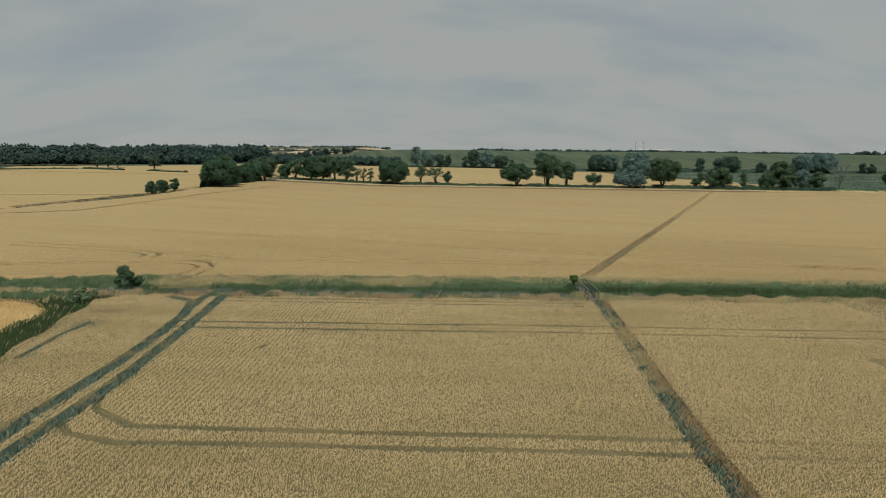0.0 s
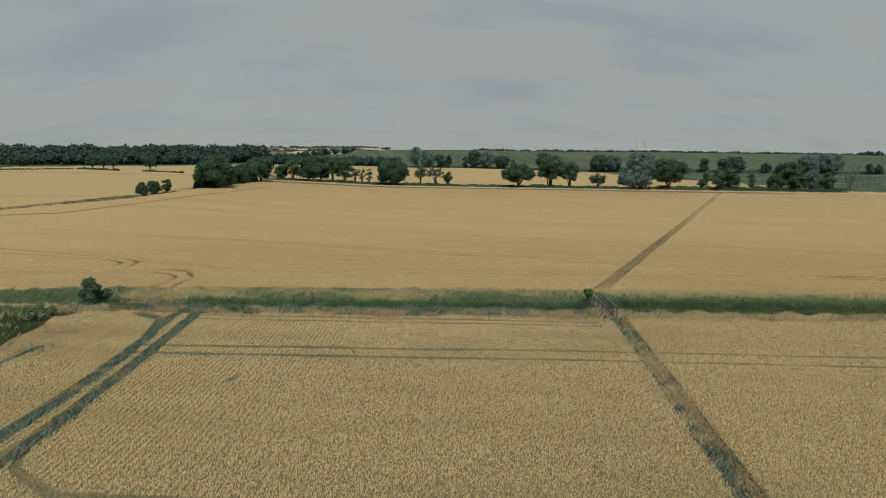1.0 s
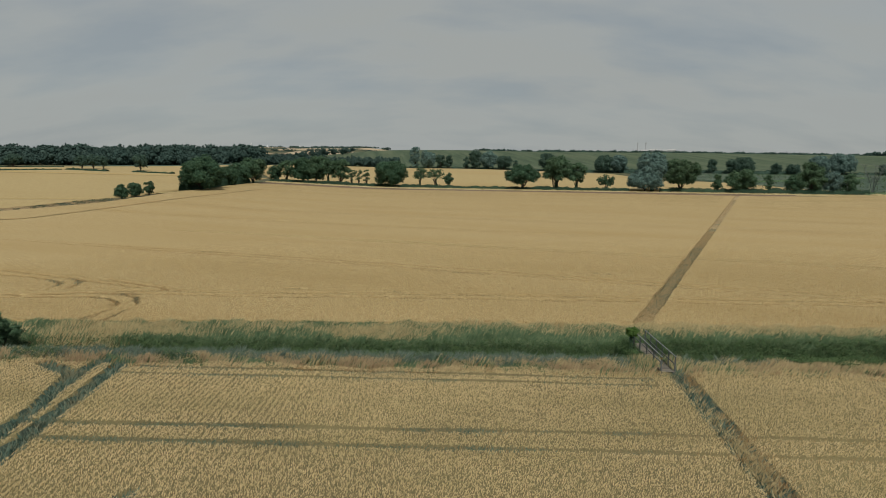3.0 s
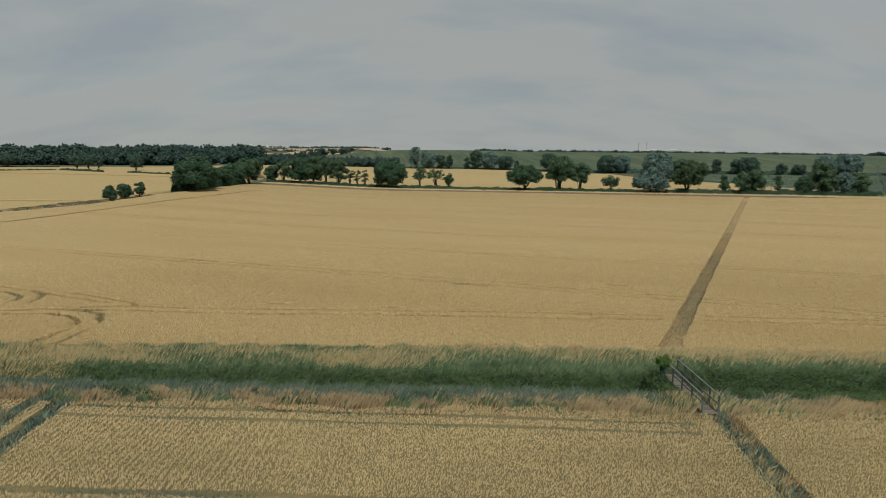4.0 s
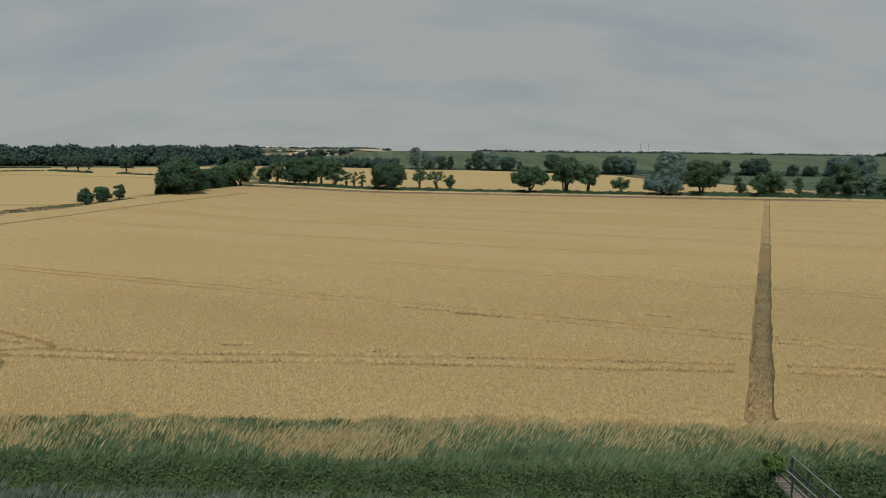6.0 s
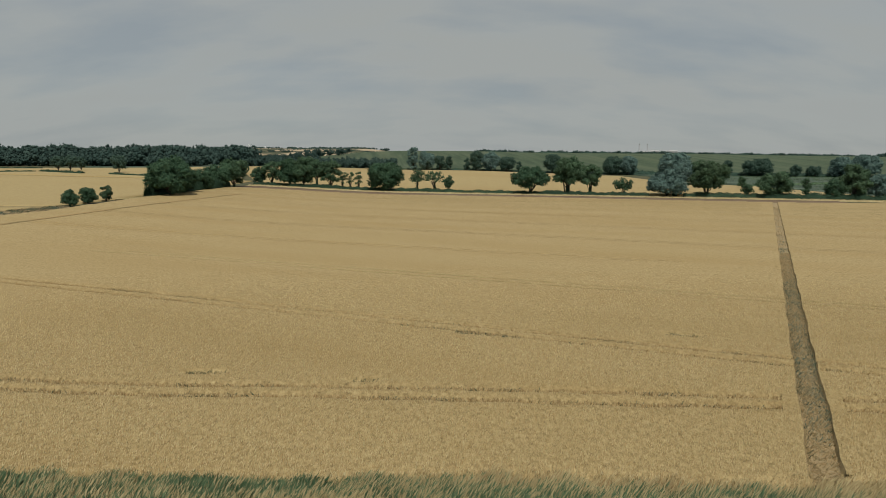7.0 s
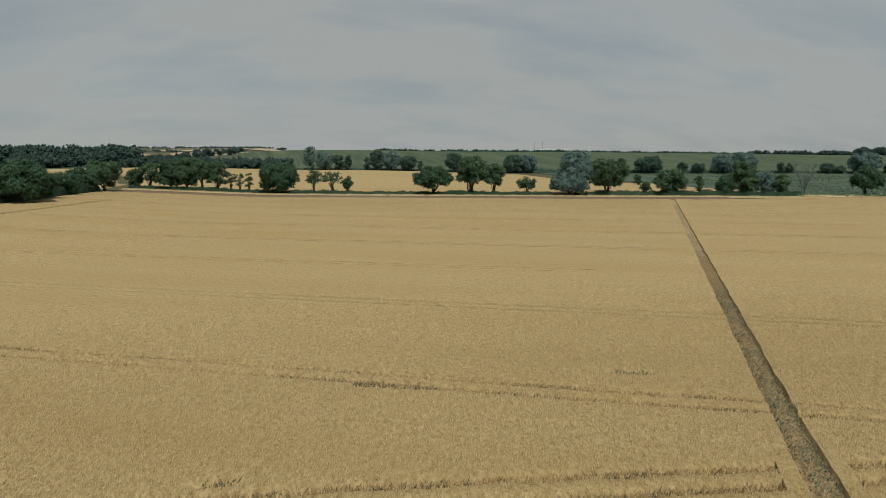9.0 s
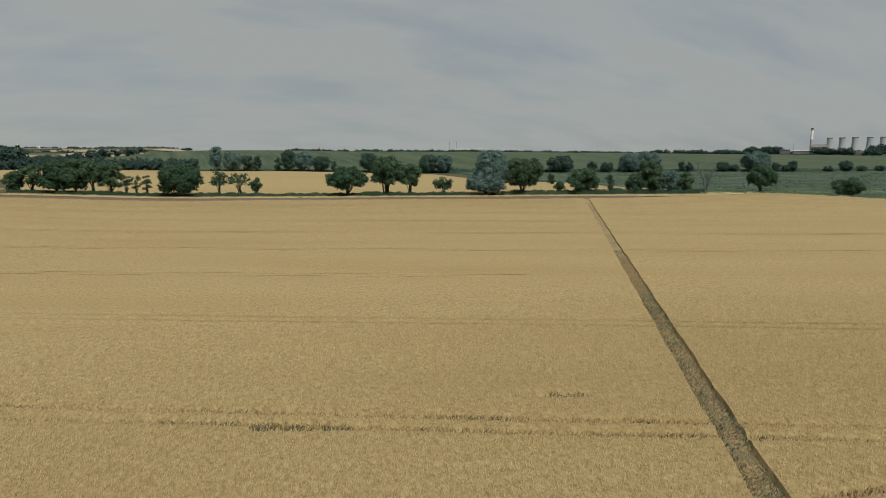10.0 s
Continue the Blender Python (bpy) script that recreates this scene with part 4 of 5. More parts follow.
bank("grey_weeds", 260, lambda x, y, c: np.clip(hump(c, -4.8, -0.5, 0.6) * (0.45 + 0.55 * ss(-0.35, 0.1, wave(x, y, 0.33, 5.0))) * ss(30, 12, x) * (1 - beyond(x)), 0, 1), 0.55, 1.35, 0.03, M_GREY, "grey-green seeding weeds on the ditch side", (0.12, 0.0), 0.28)

x, y, c = strip(250)
ok = rng.uniform(0, 1, len(x)) < np.clip(hump(c, -1.5, 2.0, 0.6) * (0.7 + 0.3 * ss(-25, 5, x)) * (1 - 0.65 * corner(x)) * (1 - beyond(x)) + hump(c, -3.2, 2.8, 0.5) * ss(15, 20, x) + hump(c, -5.5, -3.5) * 0.35 * (wave(x, y, 0.5, 6.0) > 0.35), 0, 1)
x, y, c = x[ok], y[ok], c[ok]
n = len(x)
mound = 0.95 + 0.3 * wave(x, y, 1.1, 2.0) + 0.12 * wave(x, y, 3.1)
P = np.stack([x, y, land(x, y) + mound * rng.uniform(0.45, 1.05, n)], 1)
m = 2600
x, y = rng.normal(15.75, 0.45, m), rng.uniform(71.6, 76.6, m)
ok = x < 16.36
P = np.concatenate([P, np.stack([x, y, rng.uniform(-0.2, 1.05, m) + 0.2 * wave(x, y, 1.7)], 1)[ok]])
n = len(P)
V, F = leaves(P, np.tile([0.0, -0.25, 1.0], (n, 1)), np.full(n, 0.15), rng)
tagged(obj("bramble_cover", mesh_arrays("bramble_cover", V, F), M_BRAMBLE), "dark green bramble leaves filling the ditch", "brambles", kind="stuff")

# side strip between the near wheat and the barley, and the corner by the ditch
x = rng.uniform(-46.5, -34.0, 34000)
y = rng.uniform(34, 72, 34000)
ok = ~in_near(x - 0.3, y) & ~in_left(x + 0.9, y - 0.5)
x, y = x[ok], y[ok]
g = rng.uniform(0, 1, len(x)) < 0.012 + 0.15 * ss(-39.6, -38.2, x) * ss(60, 65, y) + 0.2 * ss(65, 69, y) * (wave(x, y, 0.8) > 0)
tuft("dry_grass", x[g], y[g], rng.uniform(0.4, 0.8, g.sum()), rng.uniform(0.013, 0.022, g.sum()), M_DRY, "dry grass in the strip between the fields", (0.3, 0.05))
tuft("green_grass", x[~g], y[~g], rng.uniform(0.3, 0.7, (~g).sum()), rng.uniform(0.025, 0.045, (~g).sum()), M_BRAMBLE, "dark green grass in the strip between the fields", (0.2, 0.05))
# a lodged, reddened patch of the wheat
x, y = rng.normal(-35.4, 1.3, 2400), rng.normal(63.0, 0.55, 2400)
tuft("lodged_wheat", x, y, rng.uniform(0.6, 0.92, 2400), rng.uniform(0.025, 0.045, 2400), M_TAN, "lodged reddish patch of wheat", (0.3, 0.1), 0.4)
x, y = rng.normal(-34.5, 0.8, 420), rng.normal(58.2, 0.7, 420)
tuft("thistles", x, y, rng.uniform(0.7, 1.0, 420), rng.uniform(0.04, 0.08, 420), M_TRACKWEED, "blue-green thistles standing in the wheat", (0.05, 0.0), 0.25)


# ---- footbridge ----
def footbridge():
    x0, x1, y0, y1 = 16.45, 17.5, 68.4, 75.7
    deck = 0.70
    top = thing("footbridge", pose((x0 + x1) / 2, (y0 + y1) / 2, 0), "weathered grey timber footbridge with handrails over the ditch", "footbridge")
    ox, oy = (x0 + x1) / 2, (y0 + y1) / 2
    for sx in (x0 + 0.12, x1 - 0.12):
        part("beam", box_bm(bmesh.new(), sx - ox - 0.07, sx - ox + 0.07, y0 - oy, y1 - oy, deck - 0.30, deck - 0.05, 0.008), M_TIMBER, top)
    n = 46
    me = bpy.data.meshes.new("plank")
    bm = box_bm(bmesh.new(), -(x1 - x0) / 2 + 0.02, (x1 - x0) / 2 - 0.02, -0.07, 0.07, -0.022, 0.022, 0.005)
    bm.to_mesh(me)
    bm.free()
    me.materials.append(M_PLANK)
    for i in range(n):
        p = new("plank", me)
        p.parent = top
        p.matrix_basis = pose(0.004 * math.sin(i * 7.1), y0 - oy + (i + 0.5) * (y1 - y0) / n, deck - 0.027, 0, 0, 0.8 * math.sin(i * 3.3))
    mark = None
    for sx, ya, yb, count in ((x0, y0, y1 - 0.2, 5), (x1, y0, y1, 6)):
        for i in range(count):
            yy = ya + 0.12 + (yb - ya - 0.24) * i / (count - 1) - oy
            post = part("post", box_bm(bmesh.new(), sx - ox - 0.045, sx - ox + 0.045, yy - 0.045, yy + 0.045, -0.25 if i in (0, count - 1) else deck - 0.35, deck + 1.14, 0.008), M_TIMBER, top)
            mark = post if (sx == x0 and i == 0) else mark
        out = 0.075 if sx == x1 else -0.075
        part("handrail", box_bm(bmesh.new(), sx - ox - 0.05, sx - ox + 0.05, ya - oy - 0.1, yb - oy + 0.1, deck + 1.14, deck + 1.18, 0.006), M_TIMBER, top)
        part("rail", box_bm(bmesh.new(), sx - ox - 0.02 - out, sx - ox + 0.02 - out, ya - oy - 0.05, yb - oy + 0.05, deck + 0.56, deck + 0.65, 0.006), M_TIMBER, top)
    part("waymark", box_bm(bmesh.new(), x0 - ox - 0.056, x0 - ox + 0.056, y0 - oy + 0.055, y0 - oy + 0.185, deck + 0.95, deck + 1.12, 0.004), M_TAPE, mark, "yellow waymark band")
    return top


footbridge()


# ---- trees and bushes ----
def crown_points(r, h0, h1, w, clump, per, full=1.0, lobes=0, airy=0.0):
    """Leaf places and facings of a crown made of uneven lobes, each covered with clumps; the clumps' middles and radii, and the lobes'.
    clump: radius of a clump; per: leaves on each; full: how closely clumps cover a lobe; airy: 0 for a closed crown to 1 for one with gaps."""
    rz, rx = (h1 - h0) / 2, w / 2
    cz = h0 + rz * 0.97
    n = lobes or int(np.clip(8 + 0.08 * w * (h1 - h0), 9, 24))
    k = np.arange(n)
    z = 0.95 - 1.75 * (k + 0.5) / n + r.normal(0, 0.10, n)
    z = np.clip(z, -0.85, 0.97)
    a = k * 2.39996 + r.uniform(0, 6.3) + r.normal(0, 0.35, n)
    ring = np.sqrt(1 - z * z)
    reach = np.where(z > 0.5, r.uniform(0.9 - 0.2 * airy, 1.1 + 0.06 * airy, n), r.uniform(0.74 - 0.16 * airy, 1.12 + 0.1 * airy, n))
    R = min(rx, rz * 1.15) * (r.uniform(0.42, 0.60, n) if lobes else r.uniform(0.26, 0.48, n) * (1 - 0.16 * airy))
    L = np.stack([np.cos(a) * ring * np.maximum(rx - R * 0.9, 0.1) * reach, np.sin(a) * ring * np.maximum(rx - R * 0.9, 0.1) * reach, cz + z * np.maximum(rz - R * 0.8, 0.1) * np.where(z > 0, reach, 1.0)], 1)
    L = np.concatenate([L, [[0, 0, cz]]])
    R = np.concatenate([R, [(0.55 - 0.25 * airy) * min(rx, rz)]])
    L[:, 2] = np.maximum(L[:, 2], h0 + 0.45 * R)
    C, br, up = [], [], []
    for c, q in zip(L, R):
        m = max(5, int(full * 3.4 * (q / clump) ** 2))
        j = np.arange(m)
        zz = 1 - 1.7 * (j + 0.5) / m
        aa = j * 2.39996 + r.uniform(0, 6.3)
        d = np.stack([np.cos(aa) * np.sqrt(1 - zz * zz), np.sin(aa) * np.sqrt(1 - zz * zz), zz], 1) + r.normal(0, 0.17, (m, 3))
        d /= np.linalg.norm(d, axis=1)[:, None]
        p = c + d * (q * r.uniform(0.78, 1.06, m))[:, None] * np.array((1, 1, 0.88))
        inside = (np.linalg.norm((p[:, None, :] - L[None]) / np.array((1, 1, 0.88)), axis=2) / R[None] < 0.72).any(1)
        keep = ~inside & (p[:, 2] > h0 - 0.3)
        C.append(p[keep]), up.append(d[keep]), br.append(clump * r.uniform(0.6, 1.2, keep.sum()))
    C, up, br = np.concatenate(C), np.concatenate(up), np.concatenate(br)
    q = r.normal(0, 1, (len(C), per, 3))
    q /= np.linalg.norm(q, axis=2)[:, :, None]
    q = q + 0.45 * up[:, None, :]
    P = C[:, None, :] + q * (br[:, None] * r.uniform(0.55, 1.12, (len(C), per)))[:, :, None] * np.array([1, 1, 0.8])
    N = 0.55 * q + 0.75 * up[:, None, :] + np.array((0, 0, 0.25))
    return C, br, P.reshape(-1, 3), N.reshape(-1, 3), L, R


def foliage(C, br, P, N, L, R, size, r, solid=0.6):
    """Points and faces of a crown: leaves round the dense insides of its clumps and lobes."""
    V, F = leaves(P, N, np.full(len(P), size), r)
    for V2, F2 in (cores(L, R * 0.66 * min(1.0, solid / 0.6), r, BALL), cores(C, br * solid, r)):
        V, F = np.concatenate([V, V2]), np.concatenate([F, F2 + len(V)])
    return V, F


def tree(x, y, h, w, seed, leaf, label, bare=0.28, blobs=34, per=60, size=0.40, stems=1, group="", name="tree", category="tree", sink=0.1, solid=0.6, ivy=True):
    """blobs: how full the crown is; per: how leafy; bare: share of the height below the crown."""
    r = np.random.default_rng(seed)
    top = thing(name, pose(x, y, float(land(x, y)) - sink, 0, 0, r.uniform(0, 360)), label, category, group)
    bare = bare * 0.85
    airy = 1.0 if leaf is M_LEAF_ASH else 0.35
    clump = float(np.clip(0.07 * min(w, h), 0.16, 0.72)) * (1.0 if ivy else 1.35)
    full = float(np.clip(0.30 + blobs / 55, 0.5, 1.15))
    C, br, P, N, L, R = crown_points(r, h * bare, h, w * 1.06, clump, int(per * 0.32), full, 0, airy)
    rad = 0.016 * h + 0.011 * w
    paths, limbs = [], []
    for s in range(stems):
        ox, oy = r.normal(0, 0.05 * w * (stems > 1), 2)
        lx, ly = r.normal(0, 0.05 * w, 2)
        rd = rad * (1.0 if stems == 1 else 0.75)
        paths.append([(ox, oy, 0, rd * 1.5), (ox * 1.1, oy * 1.1, h * 0.05, rd * 1.05), (ox + lx * 0.5, oy + ly * 0.5, h * 0.3, rd * 0.75), (ox + lx, oy + ly, h * 0.6, rd * 0.4), (ox + lx * 1.3, oy + ly * 1.3, h * 0.85, rd * 0.1)])
    for c in L[r.permutation(len(L) - 1)[:9]]:
        t = r.uniform(0.7, 1.15) * max(bare, 0.16) * h
        f = np.array((c[0] * 0.5, c[1] * 0.5, t + (c[2] - t) * 0.62))
        limbs.append([(0, 0, t * 0.8, rad * 0.5), (c[0] * 0.2, c[1] * 0.2, t * 1.08, rad * 0.4), (*f, rad * 0.26), (*c, rad * 0.08)])
    V, F = tubes(paths)
    trunk = obj("trunk", smooth_mesh(mesh_arrays("trunk", V, F)), M_BARK, top)
    for limb in limbs:
        V, F = tubes([limb], 5)
        obj("limb", smooth_mesh(mesh_arrays("limb", V, F)), M_BARK, trunk)
    obj("crown", mesh_arrays("crown", *foliage(C, br, P, N, L, R * min(1.0, 0.25 + 0.75 * full), size, r, solid)), leaf, top)
    if ivy and bare * h > 1.2:
        m = int(900 * bare * h * rad)
        a, z = r.uniform(0, 6.3, m), r.uniform(0, 1, m) ** 1.3 * bare * h * 1.15
        q = rad * (2.1 - 0.9 * z / (bare * h)) * r.uniform(0.7, 1.15, m)
        path = np.array(paths[0])
        ix, iy = np.interp(z, path[:, 2], path[:, 0]), np.interp(z, path[:, 2], path[:, 1])
        d = np.stack([np.cos(a), np.sin(a), 0 * a + 0.3], 1)
        V, F = leaves(np.stack([ix + q * d[:, 0], iy + q * d[:, 1], z], 1), d, np.full(m, 0.34), r)
        obj("ivy", mesh_arrays("ivy", V, F), M_HEDGE, trunk, "dark ivy round the foot of the trunk")
    return top


def bush(x, y, h, w, seed, leaf, label, name="bush", size=0.3, blobs=30, per=70, group="", bare=0.0):
    return tree(x, y, h, w, seed, leaf, label, bare=bare, blobs=blobs, per=per, size=size, stems=3, name=name, category="bush", group=group)


bush(-40.0, 77.0, 4.1, 3.2, 11, M_LEAF_ASH, "dark green rounded hawthorn bush beside the ditch", size=0.2, blobs=60, per=90, bare=0.25)
tree(-41.3, 69.6, 1.9, 3.2, 12, M_GRASS, "low grey-green sallow shrub in dry grass", bare=0.0, blobs=40, per=120, size=0.13, stems=3, name="bush", category="bush", solid=0.35)
bush(16.0, 74.6, 3.75, 0.95, 13, M_IVY, "ivy-covered stump growing over the end of the footbridge", name="ivy_bush", size=0.12, blobs=30, per=120, bare=0.88)

# bushes and trees along the boundary on the left
ROW = "trees along the field boundary"
bush(-112.0, 239.5, 5.3, 5.0, 21, M_LEAF, "rounded hedge bush on the field boundary", group="boundary bushes", size=0.4)
bush(-111.6, 248.7, 5.9, 5.0, 22, M_LEAF, "tall rounded hedge bush on the field boundary", group="boundary bushes", size=0.4)
bush(-111.4, 258.5, 5.6, 3.8, 23, M_LEAF, "narrow hedge bush on the field boundary", group="boundary bushes", size=0.4)
tree(-101.5, 284.0, 15.2, 17.0, 24, M_LEAF, "broad spreading oak, leafy to the ground", 0.03, 70, 60, group=ROW)
tree(-104.0, 300.0, 12.2, 13.0, 25, M_LEAF, "dense round field maple, leafy to the ground", 0.03, 50, 60, group=ROW)
tree(-104.6, 323.0, 9.4, 11.0, 26, M_LEAF, "low dense hedgerow tree, leafy to the ground", 0.02, 40, 60, group=ROW)
tree(-105.5, 343.0, 11.0, 13.0, 27, M_LEAF, "dense hedgerow tree, leafy to the ground", 0.03, 46, 60, group=ROW)
tree(-101.0, 354.0, 13.8, 14.0, 28, M_LEAF_ASH, "broad ash with an open top", 0.12, 54, 55, group=ROW)

# the row of trees at the far side of the large field
R2 = "trees along the far hedge"
tree(-96.0, 377.7, 9.3, 7.5, 31, M_LEAF, "low dense thorn tree, leafy to the ground", 0.03, 34, 60, group=R2)
tree(-88.6, 375.7, 12.6, 10.0, 32, M_LEAF_ASH, "slender-stemmed ash with an airy crown", 0.22, 26, 50, group=R2)
tree(-78.6, 372.8, 15.2, 13.0, 33, M_LEAF, "dense dark oak, leafy nearly to the ground", 0.02, 50, 60, group=R2)
tree(-71.0, 370.7, 16.2, 11.5, 34, M_LEAF_ASH, "tall ash over hedge growth", 0.04, 40, 55, group=R2)
tree(-64.0, 368.9, 15.0, 10.5, 35, M_LEAF_ASH, "tall ash with bare lower limbs", 0.3, 30, 50, group=R2)
tree(-56.5, 366.4, 15.6, 10.0, 36, M_LEAF_ASH, "tall ash clad in ivy", 0.14, 36, 55, group=R2)
tree(-50.5, 364.6, 9.6, 4.6, 37, M_LEAF_ASH, "thin young ash with a leaning stem", 0.3, 16, 45, group=R2, stems=2)
tree(-46.3, 363.4, 9.2, 4.4, 38, M_LEAF_ASH, "thin young ash with ivy on its stem", 0.24, 15, 45, group=R2)
tree(-42.0, 362.3, 10.0, 4.0, 39, M_LEAF_ASH, "narrow upright young ash tree", 0.2, 15, 45, group=R2)
tree(-28.6, 357.0, 15.2, 17.5, 40, M_LEAF, "large dense round oak, leafy to the ground", 0.02, 95, 60, group=R2)
tree(-12.6, 353.7, 11.0, 7.4, 41, M_LEAF_ASH, "open-crowned ash on a clear trunk", 0.38, 22, 45, group=R2)
tree(-4.5, 351.5, 10.6, 9.4, 42, M_LEAF_ASH, "sparse ash with bare forked limbs", 0.45, 20, 34, group=R2, stems=2)
tree(2.2, 349.4, 7.8, 6.0, 43, M_LEAF, "small round oak on a short trunk", 0.25, 26, 55, group=R2)
tree(39.6, 337.0, 13.0, 16.0, 44, M_LEAF, "wide-spreading oak with a low browsed crown", 0.2, 80, 60, group=R2)
tree(56.0, 333.9, 17.6, 14.0, 45, M_LEAF_ASH, "tall ash with several upright stems", 0.26, 48, 55, group=R2, stems=3)
tree(65.3, 330.9, 14.2, 10.0, 46, M_LEAF_ASH, "leaning ash with a forked trunk", 0.28, 38, 55, group=R2, stems=2)
tree(79.1, 327.1, 7.9, 8.0, 47, M_LEAF, "small spreading tree with a ragged crown", 0.25, 26, 45, group=R2)
tree(99.5, 321.2, 18.8, 14.5, 48, M_LEAF_WILLOW, "large silver-grey willow with an upright crown", 0.3, 90, 70, group=R2)
tree(95.5, 319.5, 11.0, 16.0, 62, M_LEAF_WILLOW, "low silver-grey willow sprawling to the ground", 0.0, 90, 70, group=R2)
tree(112.0, 317.8, 16.4, 16.0, 49, M_LEAF_ASH, "tall broad ash beside the willow", 0.12, 64, 60, group=R2)
tree(127.1, 313.1, 6.2, 5.0, 50, M_LEAF, "small round hedgerow tree", 0.2, 18, 50, group=R2)
tree(136.6, 310.4, 11.4, 13.0, 51, M_LEAF_ASH, "broad round ash by the end of the path", 0.08, 56, 60, group=R2)
tree(147.9, 307.1, 9.2, 4.6, 52, M_LEAF_ASH, "narrow tree clad in ivy", 0.1, 20, 50, group=R2)
tree(157.6, 304.3, 9.0, 7.5, 53, M_LEAF, "dark dense thorn tree, leafy throughout", 0.02, 32, 60, group=R2)
tree(165.0, 303.5, 14.4, 12.0, 54, M_LEAF_ASH, "tall broad tree over a thicket", 0.06, 56, 60, group=R2)
tree(172.8, 300.2, 11.2, 8.0, 55, M_LEAF_WILLOW, "grey-green sallow in the thicket", 0.05, 32, 50, group=R2)
tree(179.0, 298.4, 9.4, 7.0, 56, M_LEAF_ASH, "green round tree at the end of the thicket", 0.05, 32, 55, group=R2)
tree(209.9, 289.1, 12.4, 12.0, 57, M_LEAF, "spreading oak standing alone at the meadow edge", 0.2, 52, 60, group=R2)
bush(227.0, 262.0, 8.0, 10.2, 58, M_LEAF_ASH, "broad dome-shaped bush at the meadow edge", size=0.5, blobs=50, per=60)


def dead_tree(x, y, h, w, seed):
    r = np.random.default_rng(seed)
    top = thing("dead_tree", pose(x, y, float(land(x, y)) - 0.1), "bare dead tree with thin bleached branches", "tree")
    trunk, twigs = [], []
    for s in range(6):
        a = s * 1.05 + r.uniform(-0.3, 0.3)
        tip = np.array((math.cos(a) * w * 0.34, math.sin(a) * w * 0.34, h * r.uniform(0.75, 1.0)))
        trunk.append([(0.1 * s - 0.25, 0, 0, 0.16), (tip[0] * 0.25, tip[1] * 0.25, h * 0.35, 0.11), (tip[0] * 0.65, tip[1] * 0.65, h * 0.7, 0.07), (*tip, 0.03)])
        for b in range(26):
            t = r.uniform(0.3, 1.0)
            p = np.array((tip[0] * t ** 1.3, tip[1] * t ** 1.3, h * t * tip[2] / h))
            d = r.normal(0, 1, 3) * np.array((w * 0.13, w * 0.13, h * 0.04)) + np.array((0, 0, h * 0.1))
            twigs.append([(*p, 0.06), (*(p + d * 0.5), 0.05), (*(p + d), 0.03)])
    V, F = tubes(trunk, 6)
    stem = obj("trunk", mesh_arrays("trunk", V, F), M_DEADWOOD, top)
    V, F = tubes(twigs, 4)
    obj("branches", mesh_arrays("branches", V, F), M_DEADWOOD, stem)


dead_tree(187.4, 295.7, 13.6, 12.0, 61)


def hedge(pts, h, w, seed, label, leaf=M_HEDGE, density=11.0, size=0.4):
    """A low hedge along a line: leaves over an uneven, rounded bank."""
    r = np.random.default_rng(seed)
    a, b = np.array(pts[0]), np.array(pts[1])
    L = np.linalg.norm(b - a)
    n = int(L * (w + 2 * h) * density)
    t, u = r.uniform(0, 1, n), r.uniform(-1, 1, n)
    bumps = r.uniform(0.6, 1.15, int(L / 1.6) + 3)

    def rise(s):
        return h * np.interp(s * L / 1.6, np.arange(len(bumps)), bumps)

    hh = rise(t)
    d = (b - a) / L
    side = np.array((-d[1], d[0]))
    z = hh * np.sqrt(np.maximum(0, 1 - u ** 4)) * r.uniform(0.75, 1.0, n)
    low = r.uniform(0, 1, n) < 0.4
    z = np.where(low, z * r.uniform(0.05, 1, n), z)
    xy = a + (b - a) * t[:, None] + side * (u * w / 2)[:, None]
    P = np.stack([xy[:, 0], xy[:, 1], land(xy[:, 0], xy[:, 1]) + z], 1)
    N = np.stack([side[0] * u, side[1] * u, np.full(n, 0.35)], 1)
    V, F = leaves(P, N, np.full(n, size), r)
    m = max(3, int(L))
    tt = np.linspace(0.004, 0.996, m)
    prof = ((-0.9, 0.0), (-0.8, 0.6), (-0.35, 0.86), (0.35, 0.86), (0.8, 0.6), (0.9, 0.0))
    top = rise(tt)
    V2 = []
    for su, sz in prof:
        q = a + (b - a) * tt[:, None] + side * (su * w / 2 * r.uniform(0.85, 1.1, m))[:, None]
        V2.append(np.stack([q[:, 0], q[:, 1], land(q[:, 0], q[:, 1]) - 0.1 + top * sz * r.uniform(0.85, 1.05, m)], 1))
    i = np.arange(m - 1)
    F2 = np.concatenate([np.stack([i + k * m, i + 1 + k * m, i + 1 + (k + 1) * m, i + (k + 1) * m], 1) for k in range(5)])
    F2 = F2 + len(V)
    ob = obj("hedge", mesh_arrays("hedge", np.concatenate([V, np.concatenate(V2)]), F, F2), leaf)
    return tagged(ob, label, "hedge", "field hedges")


def on_line(x, off=0.0):
    return (x, float(tree_line(x)) + off)


for i, (a, b, hh) in enumerate(((-97, -60, 2.0), (-60, -36, 2.2), (-34, 0, 2.2), (0, 34, 2.0), (35, 46, 1.7), (46, 72, 2.2), (74, 88, 2.0), (103, 130, 2.4), (130, 160, 2.8), (160, 184, 3.0))):
    hedge((on_line(a - 1.0, -2.0), on_line(b + 1.0, -2.0)), hh * 0.9, 3.2, 100 + i, "low dense green hedge at the foot of the trees")
hedge((on_line(183, -2), on_line(232, -3)), 1.5, 5.0, 111, "rank dark green growth at the meadow edge", M_GRASS)
hedge((on_line(232, -3), on_line(330, -3)), 1.4, 5.0, 112, "rank dark green growth at the meadow edge", M_GRASS)
